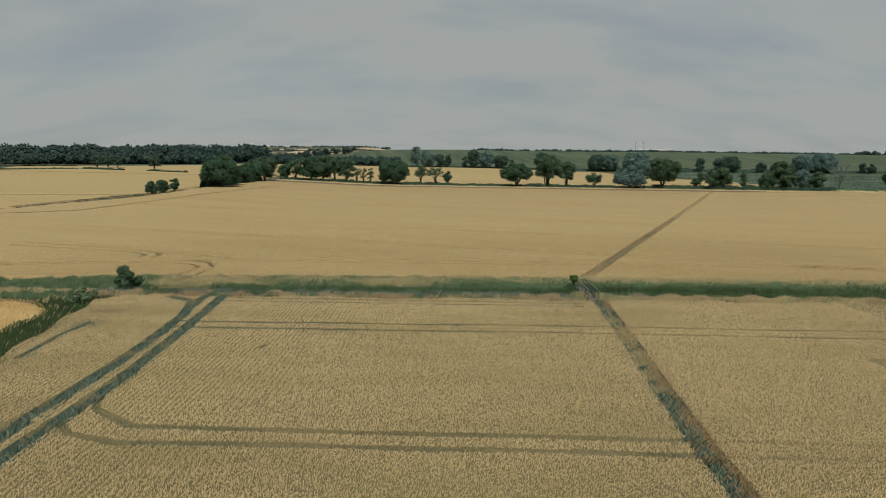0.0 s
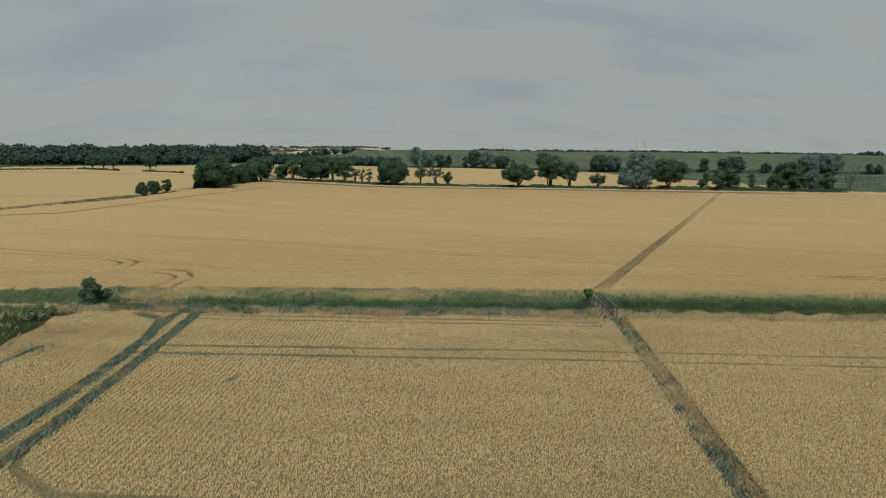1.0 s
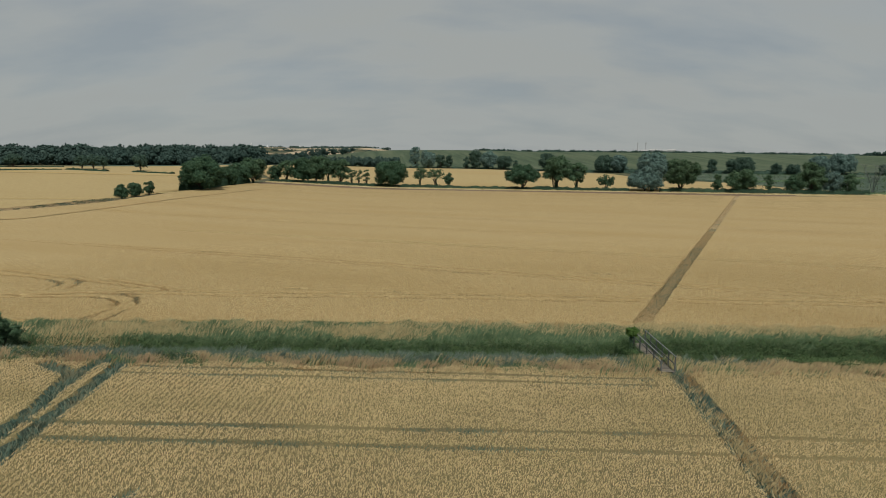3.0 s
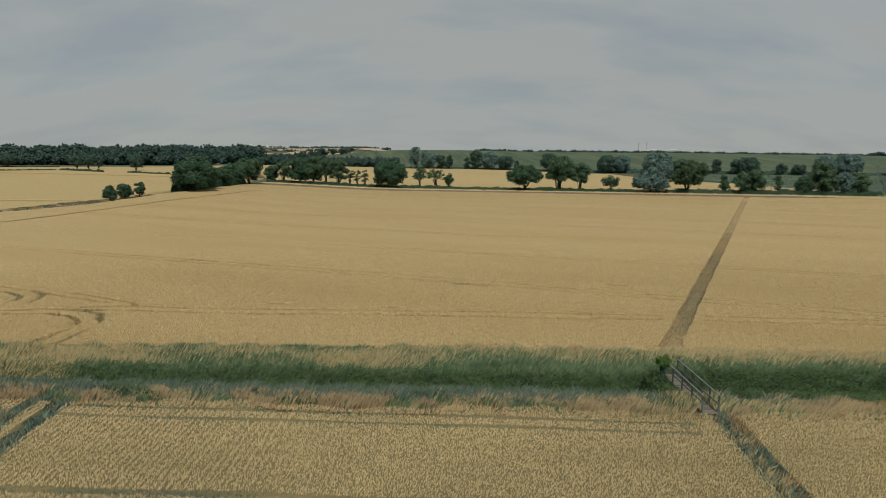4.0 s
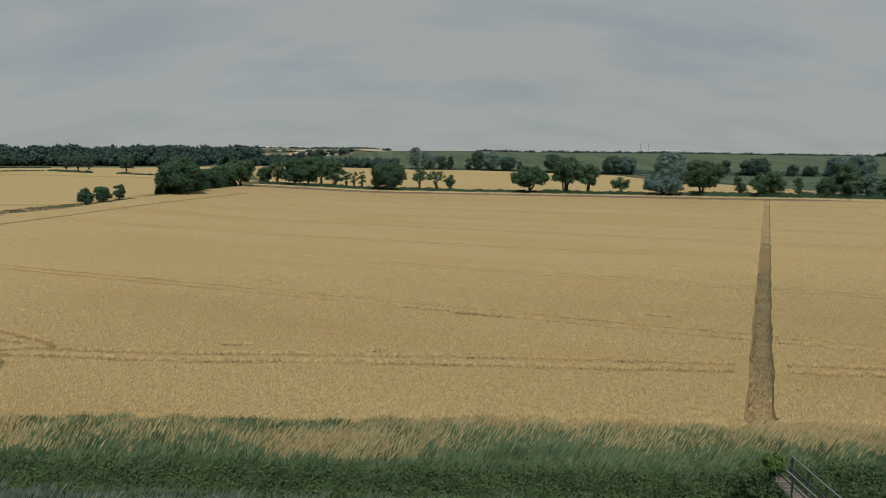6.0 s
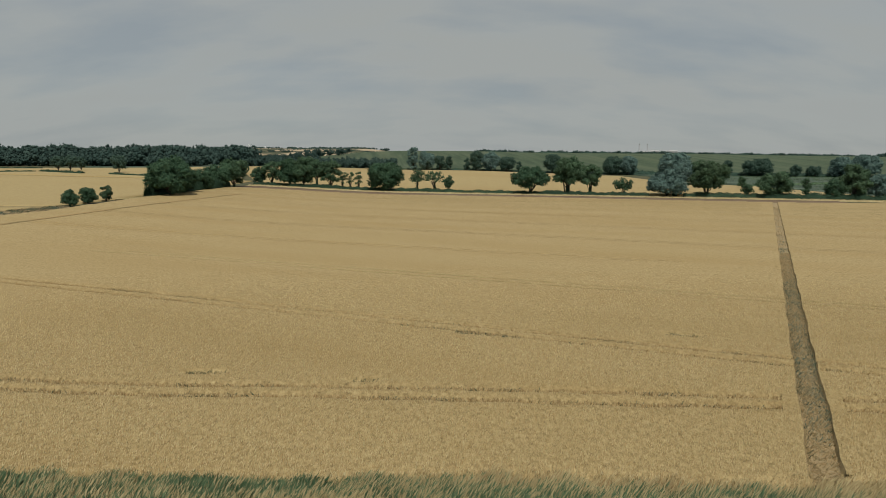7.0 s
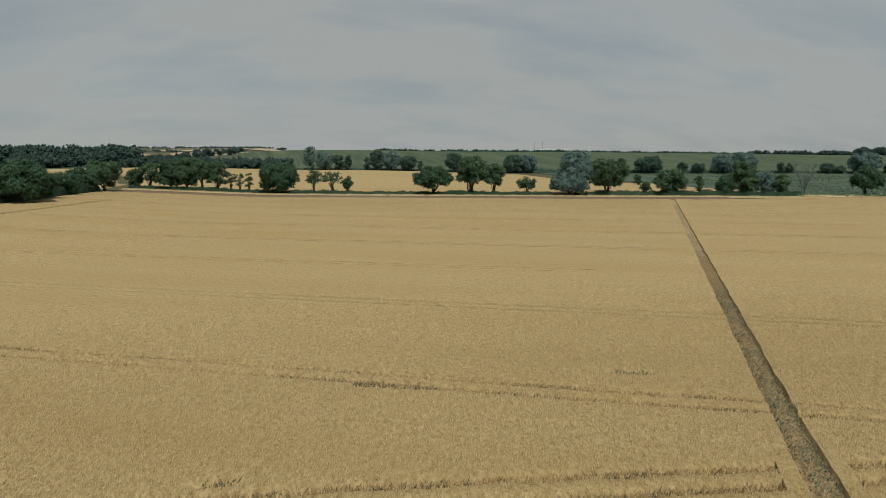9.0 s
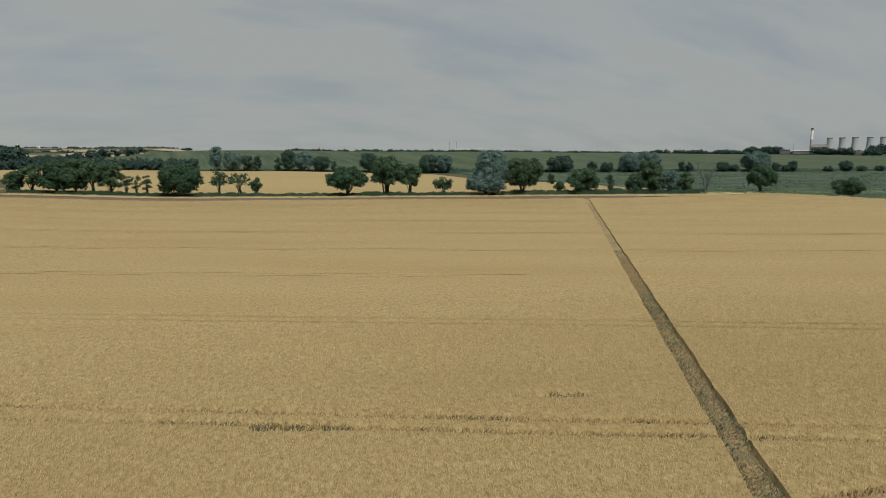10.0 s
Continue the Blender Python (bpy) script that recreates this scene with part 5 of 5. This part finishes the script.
for i, (a, b) in enumerate((((184, 291), (203, 287)), ((203, 287.5), (212, 270)), ((212, 270), (218, 247)), ((218, 247), (223, 215)))):
    hedge((a, b), 0.9, 3.4, 160 + i, "pale dry grass margin by the meadow", M_DRY, 9.0, 0.3)
hedge(((204, 293), (222, 258)), 1.1, 4.0, 165, "rank dark green growth at the meadow edge", M_GRASS, 9.0, 0.35)
hedge(((222, 258), (230, 215)), 1.1, 4.0, 166, "rank dark green growth at the meadow edge", M_GRASS, 9.0, 0.35)
hedge((on_line(-98, -9), on_line(20, -9)), 0.5, 9.0, 114, "pale dry grass margin under the hedge", M_DRY, 5.0)
hedge((on_line(20, -9), on_line(190, -9)), 0.5, 9.0, 115, "pale dry grass margin under the hedge", M_DRY, 5.0)
hedge(((-131, 190), (-112, 236)), 0.9, 6.5, 116, "rough uncut grass strip between the fields", M_TAN, 16.0, 0.3)
hedge(((-130, 190), (-111, 236)), 1.0, 4.0, 119, "olive weeds in the uncut strip between the fields", M_BLADE, 9.0, 0.35)
hedge(((-107, 278), (-103, 350)), 5.0, 4.0, 118, "tall dark hedge under the boundary trees", M_HEDGE, 9.0, 0.45)
hedge(((-109, 262), (-104, 280)), 0.7, 5.0, 117, "rough dry grass strip along the boundary", M_DRY, 6.0)

# ---- fields and trees further off ----


def drape(name, corners, nu, nv, lift, mat, label, category="field"):
    """A field laid over the land, between four corners."""
    a, b, c, d = (np.array(p, dtype=float) for p in corners)
    u, v = np.meshgrid(np.linspace(0, 1, nu), np.linspace(0, 1, nv))
    u, v = u[..., None], v[..., None]
    p = (a * (1 - u) + b * u) * (1 - v) + (d * (1 - u) + c * u) * v
    V = np.stack([p[..., 0].ravel(), p[..., 1].ravel(), (land(p[..., 0], p[..., 1]) + lift).ravel()], 1)
    i = (np.arange(nv - 1)[:, None] * nu + np.arange(nu - 1)[None, :]).ravel()
    F = np.stack([i, i + 1, i + nu + 1, i + nu], 1)
    rim = np.concatenate([np.arange(nu), np.arange(1, nv) * nu + nu - 1, (nv - 1) * nu + np.arange(nu - 2, -1, -1), np.arange(nv - 2, 0, -1) * nu])
    low_rim = V[rim].copy()
    low_rim[:, 2] -= lift + 0.3
    k, n = np.arange(len(rim)), len(V)
    F = np.concatenate([F, np.stack([rim, n + k, n + (k + 1) % len(rim), np.roll(rim, -1)], 1)])
    V = np.concatenate([V, low_rim])
    return tagged(obj(name, smooth_mesh(mesh_arrays(name, V, F)), mat), label, category, kind="structure")


drape("field_middle", ((-98, 384), (150, 311), (130, 520), (-215, 690)), 40, 40, 0.7, M_FIELD, "ripe golden cornfield beyond the hedge")
drape("field_corner", ((112, 330), (184, 305), (172, 395), (128, 440)), 20, 20, 0.75, M_FIELD, "corner of golden cornfield by the meadow")
drape("field_left", ((-600, 60), (-168, 84), (-130, 188), (-420, 188)), 40, 30, 0.4, M_FIELD, "ripe golden cornfield beside the boundary strip")
drape("field_left_bend", ((-420, 188), (-130, 188), (-113.5, 236), (-400, 236)), 40, 12, 0.4, M_FIELD, "ripe golden cornfield beside the boundary strip")
drape("field_left_inner", ((-400, 236), (-113.5, 236), (-107, 402), (-342, 474)), 40, 40, 0.4, M_FIELD, "ripe golden cornfield reaching to the hedge")
drape("field_left_far", ((-345, 478), (-112, 404), (-215, 700), (-420, 640)), 30, 30, 0.7, M_FIELD, "golden cornfield in front of the wood")
drape("field_left_back", ((-700, 560), (-345, 500), (-420, 650), (-800, 700)), 30, 30, 0.6, M_MEADOW, "pale rough pasture before the wood")
drape("meadow", ((184, 303), (700, 155), (900, 480), (150, 575)), 60, 50, 0.25, M_MEADOW, "rough green meadow with pale seeding grass", "meadow")
drape("meadow_corner", ((203, 292), (224, 205), (340, 180), (300, 268)), 30, 30, 0.21, M_MEADOW, "rough green corner of the meadow beside the wheat", "meadow")
drape("earth_strip", ((-102, 349), (150, 276), (152, 293), (-99, 366)), 60, 6, 0.15, M_EARTH, "strip of bare brown earth along the hedge", "earth")
drape("hillside", ((-130, 640), (1500, 560), (1700, 1180), (-230, 1020)), 80, 50, 0.3, M_HILL, "green hillside crop with faint drill lines", "hillside")
drape("valley_pasture", ((-420, 720), (-130, 660), (-230, 1020), (-460, 1100)), 30, 30, 0.3, M_MEADOW, "green pasture in the valley", "pasture")
for i, (x0, x1, y0, y1, mat, text) in enumerate((
        (-560, -330, 1120, 1300, M_SLOPE, "pale gold field on the far slope"), (-330, -120, 1150, 1400, M_HILL, "green field on the far slope"),
        (-700, -420, 1420, 1650, M_SLOPE, "pale stubble field on the far slope"), (-400, -190, 1450, 1800, M_SLOPE, "gold field on the far slope"),
        (-900, -560, 1800, 2000, M_SLOPE, "pale stubble field on the far slope"), (-520, -300, 1900, 2300, M_SLOPE, "pale stubble field on the far slope"),
        (-290, -100, 2050, 2500, M_SLOPE, "pale stubble field on the skyline"), (-1000, -600, 2200, 2700, M_SLOPE, "gold field on the skyline"), (-560, -330, 2420, 2900, M_SLOPE, "pale stubble field on the skyline"))):
    drape("field_slope", ((x0, y0), (x1, y0), (x1 * 1.04, y1), (x0 * 1.04, y1)), 14, 14, 0.8, mat, text)

for mat, n, low_end, high_end, text in ((M_BRAMBLE, 9000, 0.25, 0.6, "green tussocks over the rough meadow"), (M_MEADOW_PALE, 9000, 0.3, 0.7, "pale seeding grass over the rough meadow")):
    x, y = rng.uniform(165, 480, n * 2), rng.uniform(215, 545, n * 2)
    ok = (y > crop_end(x) + 5 + 12 * ss(200, 180, x)) & (x < 230 + (y - 215) * 3.0) & ((wave(x * 0.35, y, 0.09, 2.0) > 0.05 + rng.normal(0, 0.2, n * 2)) == (mat == M_MEADOW_PALE))
    x, y = x[ok], y[ok]
    P = np.stack([x, y, land(x, y) + 0.25 + rng.uniform(low_end, high_end, len(x))], 1)
    V, F = leaves(P, np.tile([0.0, -0.5, 0.8], (len(x), 1)), rng.uniform(0.5, 1.1, len(x)), rng)
    tagged(obj("tussocks", mesh_arrays("tussocks", V, F), mat), text, "grass", kind="stuff")

R3 = "trees behind the middle field"
BACK = (
    (-26, 589, 21, 9.5, "w", "tall narrow silver poplar"), (-14, 587, 17, 15, "w", "grey-green willow clump"), (-3, 586, 15, 9, "o", "round tree in the willow clump"), (4, 584, 13, 8, "o", "round hedgerow tree"),
    (20, 582, 11, 6, "o", "small hedgerow tree"), (28, 580, 18, 13, "o", "tall round tree"), (40, 579, 16.5, 15, "w", "wide grey-green willow"), (53, 577, 14, 13, "o", "dark round tree"), (63, 575, 10, 4, "o", "small bush-like tree"),
    (90, 571, 17, 13.5, "o", "tall round oak"), (138, 563, 15, 15.5, "o", "wide dark oak"), (150, 561, 15.5, 15, "w", "wide grey-green willow"),
    (225, 549, 14, 8, "o", "tall hedgerow tree"), (247, 545, 15.2, 22, "o", "very broad round tree"), (275, 541, 10, 9, "o", "round hedgerow tree"), (288, 539, 9.5, 11, "o", "low round tree"),
    (307, 536, 16, 17, "w", "broad silver willow"), (324, 533, 19, 20, "w", "great silver willow"))
BACK_RIGHT = (
    (354, 528, 10, 6, "o", "slim hedgerow tree"), (361, 527, 9, 7, "o", "small hedgerow tree"),
    (391, 522, 9.8, 10, "o", "round thorn tree"), (401, 521, 7.2, 11, "o", "low wide thorn tree"), (422, 517, 19, 24, "w", "great silver willow"), (441, 514, 9, 7, "o", "thorn tree"), (450, 513, 7, 7, "o", "low thorn tree"), (457, 512, 11, 8.5, "o", "upright hedgerow tree"),
    (491, 506, 5.5, 9, "o", "low thorn bush"), (509, 504, 10, 11, "o", "round hedgerow tree"), (523, 501, 5.5, 10, "o", "low wide thorn bush"), (541, 498, 5.5, 9, "o", "low thorn bush"))
LEFT_TREES = ((-222.5, 482.7, 12.7, 11, "o", "oak standing in a gap of the hedge"), (-285.8, 518, 11.5, 9.5, "o", "small oak in the hedge"), (-277.5, 519, 12.3, 9.5, "o", "round oak in the hedge"), (-271, 522, 10.5, 7.5, "o", "slender oak in the hedge"), (-389, 589, 13, 15, "o", "broad oak before the wood"))
for k, (x, y, h, w, kind, text) in enumerate(BACK + BACK_RIGHT + LEFT_TREES):
    clear = 0.22 if k >= len(BACK) + len(BACK_RIGHT) else 0.02
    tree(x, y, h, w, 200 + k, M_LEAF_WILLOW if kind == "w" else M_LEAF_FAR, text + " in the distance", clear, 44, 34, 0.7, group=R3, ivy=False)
tree(158.0, 383.0, 7.0, 4.2, 290, M_LEAF_ASH, "small lone tree beside the corner field", 0.1, 18, 40, 0.6, group=R3)

for i, (p, q, hh) in enumerate((((-345, 478), (-290, 498), 1.8), ((-288, 500), (-240, 470), 2.2), ((-218, 462), (-180, 440), 1.8), ((-165, 428), (-140, 418), 1.6), ((-420, 480), (-350, 476), 1.6), ((-520, 560), (-350, 600), 2.0))):
    hedge((p, q), hh, 3.0, 130 + i, "low clipped hedge between cornfields", M_HEDGE, 6.0, 0.55)
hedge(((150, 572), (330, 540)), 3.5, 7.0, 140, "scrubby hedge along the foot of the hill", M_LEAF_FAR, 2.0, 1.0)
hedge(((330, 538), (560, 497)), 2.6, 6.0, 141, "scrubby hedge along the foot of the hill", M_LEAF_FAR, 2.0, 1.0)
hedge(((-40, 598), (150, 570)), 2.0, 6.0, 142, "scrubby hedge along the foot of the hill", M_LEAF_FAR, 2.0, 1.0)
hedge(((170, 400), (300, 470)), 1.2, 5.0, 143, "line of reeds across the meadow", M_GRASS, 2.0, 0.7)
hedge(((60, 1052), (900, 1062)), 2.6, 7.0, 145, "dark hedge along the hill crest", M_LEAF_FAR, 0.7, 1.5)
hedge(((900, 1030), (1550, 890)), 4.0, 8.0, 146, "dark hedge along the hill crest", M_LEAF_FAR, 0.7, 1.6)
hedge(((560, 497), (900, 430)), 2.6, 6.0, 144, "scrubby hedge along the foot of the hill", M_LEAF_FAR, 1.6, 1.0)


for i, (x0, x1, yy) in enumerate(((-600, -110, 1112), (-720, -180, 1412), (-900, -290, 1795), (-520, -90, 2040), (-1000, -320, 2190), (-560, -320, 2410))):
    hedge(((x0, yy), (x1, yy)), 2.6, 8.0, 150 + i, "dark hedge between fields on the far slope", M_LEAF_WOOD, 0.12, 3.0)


def woods(name, spots, label, seed, size=1.0, clump=1.5, per=8, lobes=3):
    """A wood seen from afar: many domed crowns in one mesh. spots: arrays x, y, height, width."""
    r = np.random.default_rng(seed)
    VV, TT, o = [], [], 0
    for x, y, h, w in zip(*spots):
        crown = crown_points(r, -0.1 * h, h, w, clump, per, 0.8, lobes)
        V, T = foliage(*crown, size, r, 0.62)
        VV.append(V + np.array((x, y, float(land(x, y))))), TT.append(T + o)
        o += len(V)
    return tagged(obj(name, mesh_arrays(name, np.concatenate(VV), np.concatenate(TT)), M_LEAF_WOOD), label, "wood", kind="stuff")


def belt(x0, y0, x1, y1, depth, n, h, w, seed, low=0.75):
    r = np.random.default_rng(seed)
    t, u = np.sort(r.uniform(0, 1, n)), r.uniform(0, 1, n)
    return x0 + (x1 - x0) * t, y0 + (y1 - y0) * t + depth * u, h * r.uniform(low, 1.9 - low, n), w * r.uniform(0.8, 1.25, n)


woods("wood", belt(-900, 800, -255, 835, 70, 120, 27.5, 42, 1, 0.87), "dark broadleaf wood beyond the cornfields", 1, 1.0, 2.8, 6, 9)
woods("wood", belt(-215, 690, -45, 615, 40, 60, 9, 15, 2), "belt of dark trees in the valley", 2, 1.0, 1.7, 6, 5)
woods("wood", belt(-900, 780, -265, 812, 10, 60, 17, 32, 9, 0.8), "leafy front edge of the broadleaf wood", 9, 0.95, 2.4, 6, 6)
woods("wood", belt(-265, 830, -130, 860, 80, 24, 10, 15, 3), "clump of trees in the valley", 3)
woods("wood", belt(-520, 1080, -240, 1110, 40, 26, 9, 15, 4), "clumps of trees on the far slope", 4, 1.5, 1.8)
woods("wood", belt(-1200, 2720, 500, 2900, 40, 120, 10, 40, 5), "trees on the far skyline", 5, 2.6, 4.2, 6)
woods("wood", belt(-700, 1700, -200, 1850, 60, 30, 7, 22, 6), "hedgerow trees on the far slope", 6, 1.8, 2.4, 6)
woods("wood", belt(60, 1040, 900, 1060, 40, 150, 4.5, 15, 7), "scattered trees along the hill crest", 7, 1.1, 2.2, 5)
woods("wood", belt(700, 1040, 1550, 880, 40, 190, 8, 18, 8), "trees along the hill crest", 8, 1.2, 2.5, 5, 4)
woods("wood", belt(870, 1010, 925, 985, 30, 16, 16, 18, 10), "tall clump of trees on the hill crest", 10, 1.2, 1.7, 8)
woods("wood", belt(950, 940, 1120, 800, 30, 46, 13, 17, 11), "wooded rise on the hill crest", 11, 1.2, 1.7, 8)
woods("wood", belt(1185, 1010, 1300, 890, 30, 46, 21, 22, 12), "dark wood in front of the power station", 12, 1.2, 2.4, 7)

# ---- skyline: turbines, stacks, sheds and the power station ----
def lathe(profile, sides=24):
    V, F = [], []
    for rad, z in profile:
        for k in range(sides):
            t = 2 * math.pi * k / sides
            V.append((rad * math.cos(t), rad * math.sin(t), z))
    for j in range(len(profile) - 1):
        for k in range(sides):
            p, q = j * sides + k, j * sides + (k + 1) % sides
            F.append((p, q, q + sides, p + sides))
    return np.array(V), np.array(F)


def turbine(x, y, h, turn, span=18.0):
    top = thing("wind_turbine", pose(x, y, float(land(x, y)) - 1), "white three-bladed wind turbine on the skyline", "wind turbine", "wind turbines")
    V, F = lathe([(2.2, 0), (1.8, h * 0.5), (1.3, h)], 12)
    obj("tower", mesh_arrays("tower", V, F), M_PAINT, top)
    part("nacelle", box_bm(bmesh.new(), -1.8, 1.8, -5, 3, h - 1.5, h + 2, 0.4), M_PAINT, top)
    for k in range(3):
        a = radians(turn + 120 * k)
        d = Vector((math.sin(a), 0, math.cos(a)))
        s = Vector((math.cos(a), 0, -math.sin(a)))
        hub = Vector((0, -5.6, h + 0.3))
        bm = bmesh.new()
        ring = []
        for dist, wd in ((0, 0.9), (span * 0.2, 1.2), (span * 0.6, 0.8), (span, 0.25)):
            c = hub + d * dist
            ring.append([bm.verts.new(c + s * wd), bm.verts.new(c + Vector((0, 0.4, 0))), bm.verts.new(c - s * wd), bm.verts.new(c - Vector((0, 0.4, 0)))])
        for p, q in zip(ring[:-1], ring[1:]):
            for j in range(4):
                bm.faces.new((p[j], p[(j + 1) % 4], q[(j + 1) % 4], q[j]))
        part("blade", bm, M_PAINT, top)


turbine(-1025, 3380, 30, 10, 7.0)
turbine(-938, 3372, 20, 40, 8.0)
turbine(-786, 3450, 18, 75, 8.0)


def stack(x, y, z0, z1, r0, r1, mat, label):
    top = thing("chimney", pose(x, y, z0), label, "chimney")
    V, F = lathe([(r0 + (r1 - r0) * k / 12, (z1 - z0) * k / 12) for k in range(13)] + [ (r1 * 1.1, z1 - z0), (r1 * 1.1, z1 - z0 + 2), (r1 * 0.8, z1 - z0 + 2), (r1 * 0.8, z1 - z0 - 8)], 32)
    obj("shaft", mesh_arrays("shaft", V, F), mat, top)
    if r0 > 5:
        V, F = lathe([(r0 + (r1 - r0) * k / 12 + 0.15, (z1 - z0) * k / 12) for k in (7, 8, 9, 10, 11)], 32)
        obj("band", mesh_arrays("band", V, F), M_PAINT, top, "white painted band")
    return top


stack(877, 2869, 15, 80, 1.9, 1.5, M_STEEL, "slim grey industrial stack on the skyline")
stack(910, 2859, 15, 80, 1.9, 1.5, M_STEEL, "slim grey industrial stack on the skyline")
stack(3372, 3203, 10, 176, 9, 7, M_CONCRETE, "tall pale power station chimney")


def cooling_tower(x, y, z0, h):
    top = thing("cooling_tower", pose(x, y, z0), "pale concrete hyperbolic cooling tower on the skyline", "cooling tower", "cooling towers")
    prof = []
    for i in range(17):
        t = i / 16
        prof.append((h * 0.15 * math.sqrt(1 + ((t - 0.8) / 0.62) ** 2 * 0.95), h * t))
    rim = prof[-1][0]
    prof += [(rim * 1.02, h), (rim * 1.02, h * 1.01), (rim * 0.96, h * 1.01), (rim * 0.93, h * 0.7)]
    V, F = lathe(prof, 32)
    obj("shell", smooth_mesh(mesh_arrays("shell", V, F)), M_CONCRETE, top)


for x, y in ((3438, 3130), (3481, 3081), (3524, 3031), (3572, 2973), (3614, 2922), (3660, 2866)):
    cooling_tower(x, y, 6, 109)


def shed(x, y, z, w, d, h, turn, wall, roof, label):
    top = thing("shed", pose(x, y, z, 0, 0, turn), label, "building", "distant buildings")
    part("wall", box_bm(bmesh.new(), -w / 2, w / 2, -d / 2, d / 2, 0, h * 0.75), wall, top)
    bm = bmesh.new()
    a = [bm.verts.new(p) for p in ((-w / 2 - 0.5, -d / 2 - 0.5, h * 0.752), (w / 2 + 0.5, -d / 2 - 0.5, h * 0.752), (w / 2 + 0.5, 0, h), (-w / 2 - 0.5, 0, h), (w / 2 + 0.5, d / 2 + 0.5, h * 0.752), (-w / 2 - 0.5, d / 2 + 0.5, h * 0.752))]
    for f in ((0, 1, 2, 3), (3, 2, 4, 5), (0, 3, 5), (1, 4, 2), (0, 5, 4, 1)):
        bm.faces.new([a[i] for i in f])
    part("roof", bm, roof, top)


for k in range(4):
    shed(900 + 37 * k, 2850 - 12 * k, 32, 34, 20, 18 + 2 * (k % 2), -17, M_WHITE, M_WHITE, "white industrial shed on the skyline")
shed(3400, 3165, 10, 90, 50, 66, -47, M_BRICKISH, M_BRICKISH, "buff boiler house of the power station")
shed(925, 985, 17.0, 16, 12, 9, -43, M_ROOF, M_ROOF, "dark barn on the hill crest")
shed(955, 962, 17.0, 48, 14, 7.5, -43, M_BRICKISH, M_CONCRETE, "long low pale-roofed shed on the hill crest")
shed(1012, 905, 14.5, 22, 12, 6.0, -48, M_BRICKISH, M_BRICKISH, "buff low store on the hill crest")
stack(960, 1000, 15, 36, 0.5, 0.4, M_STEEL, "thin grey flue on the hill crest")


def utility_pole(x, y, h):
    top = thing("utility_pole", pose(x, y, float(land(x, y)) - 0.3), "wooden utility pole standing on the hillside", "pole")
    V, F = tubes([[(0, 0, 0, 0.2), (0, 0, h, 0.14)]], 8)
    obj("shaft", mesh_arrays("shaft", V, F), M_BARK, top)
    part("crossarm", box_bm(bmesh.new(), -1.1, 1.1, -0.08, 0.08, h - 0.7, h - 0.5), M_BARK, top)


utility_pole(870, 770, 10)
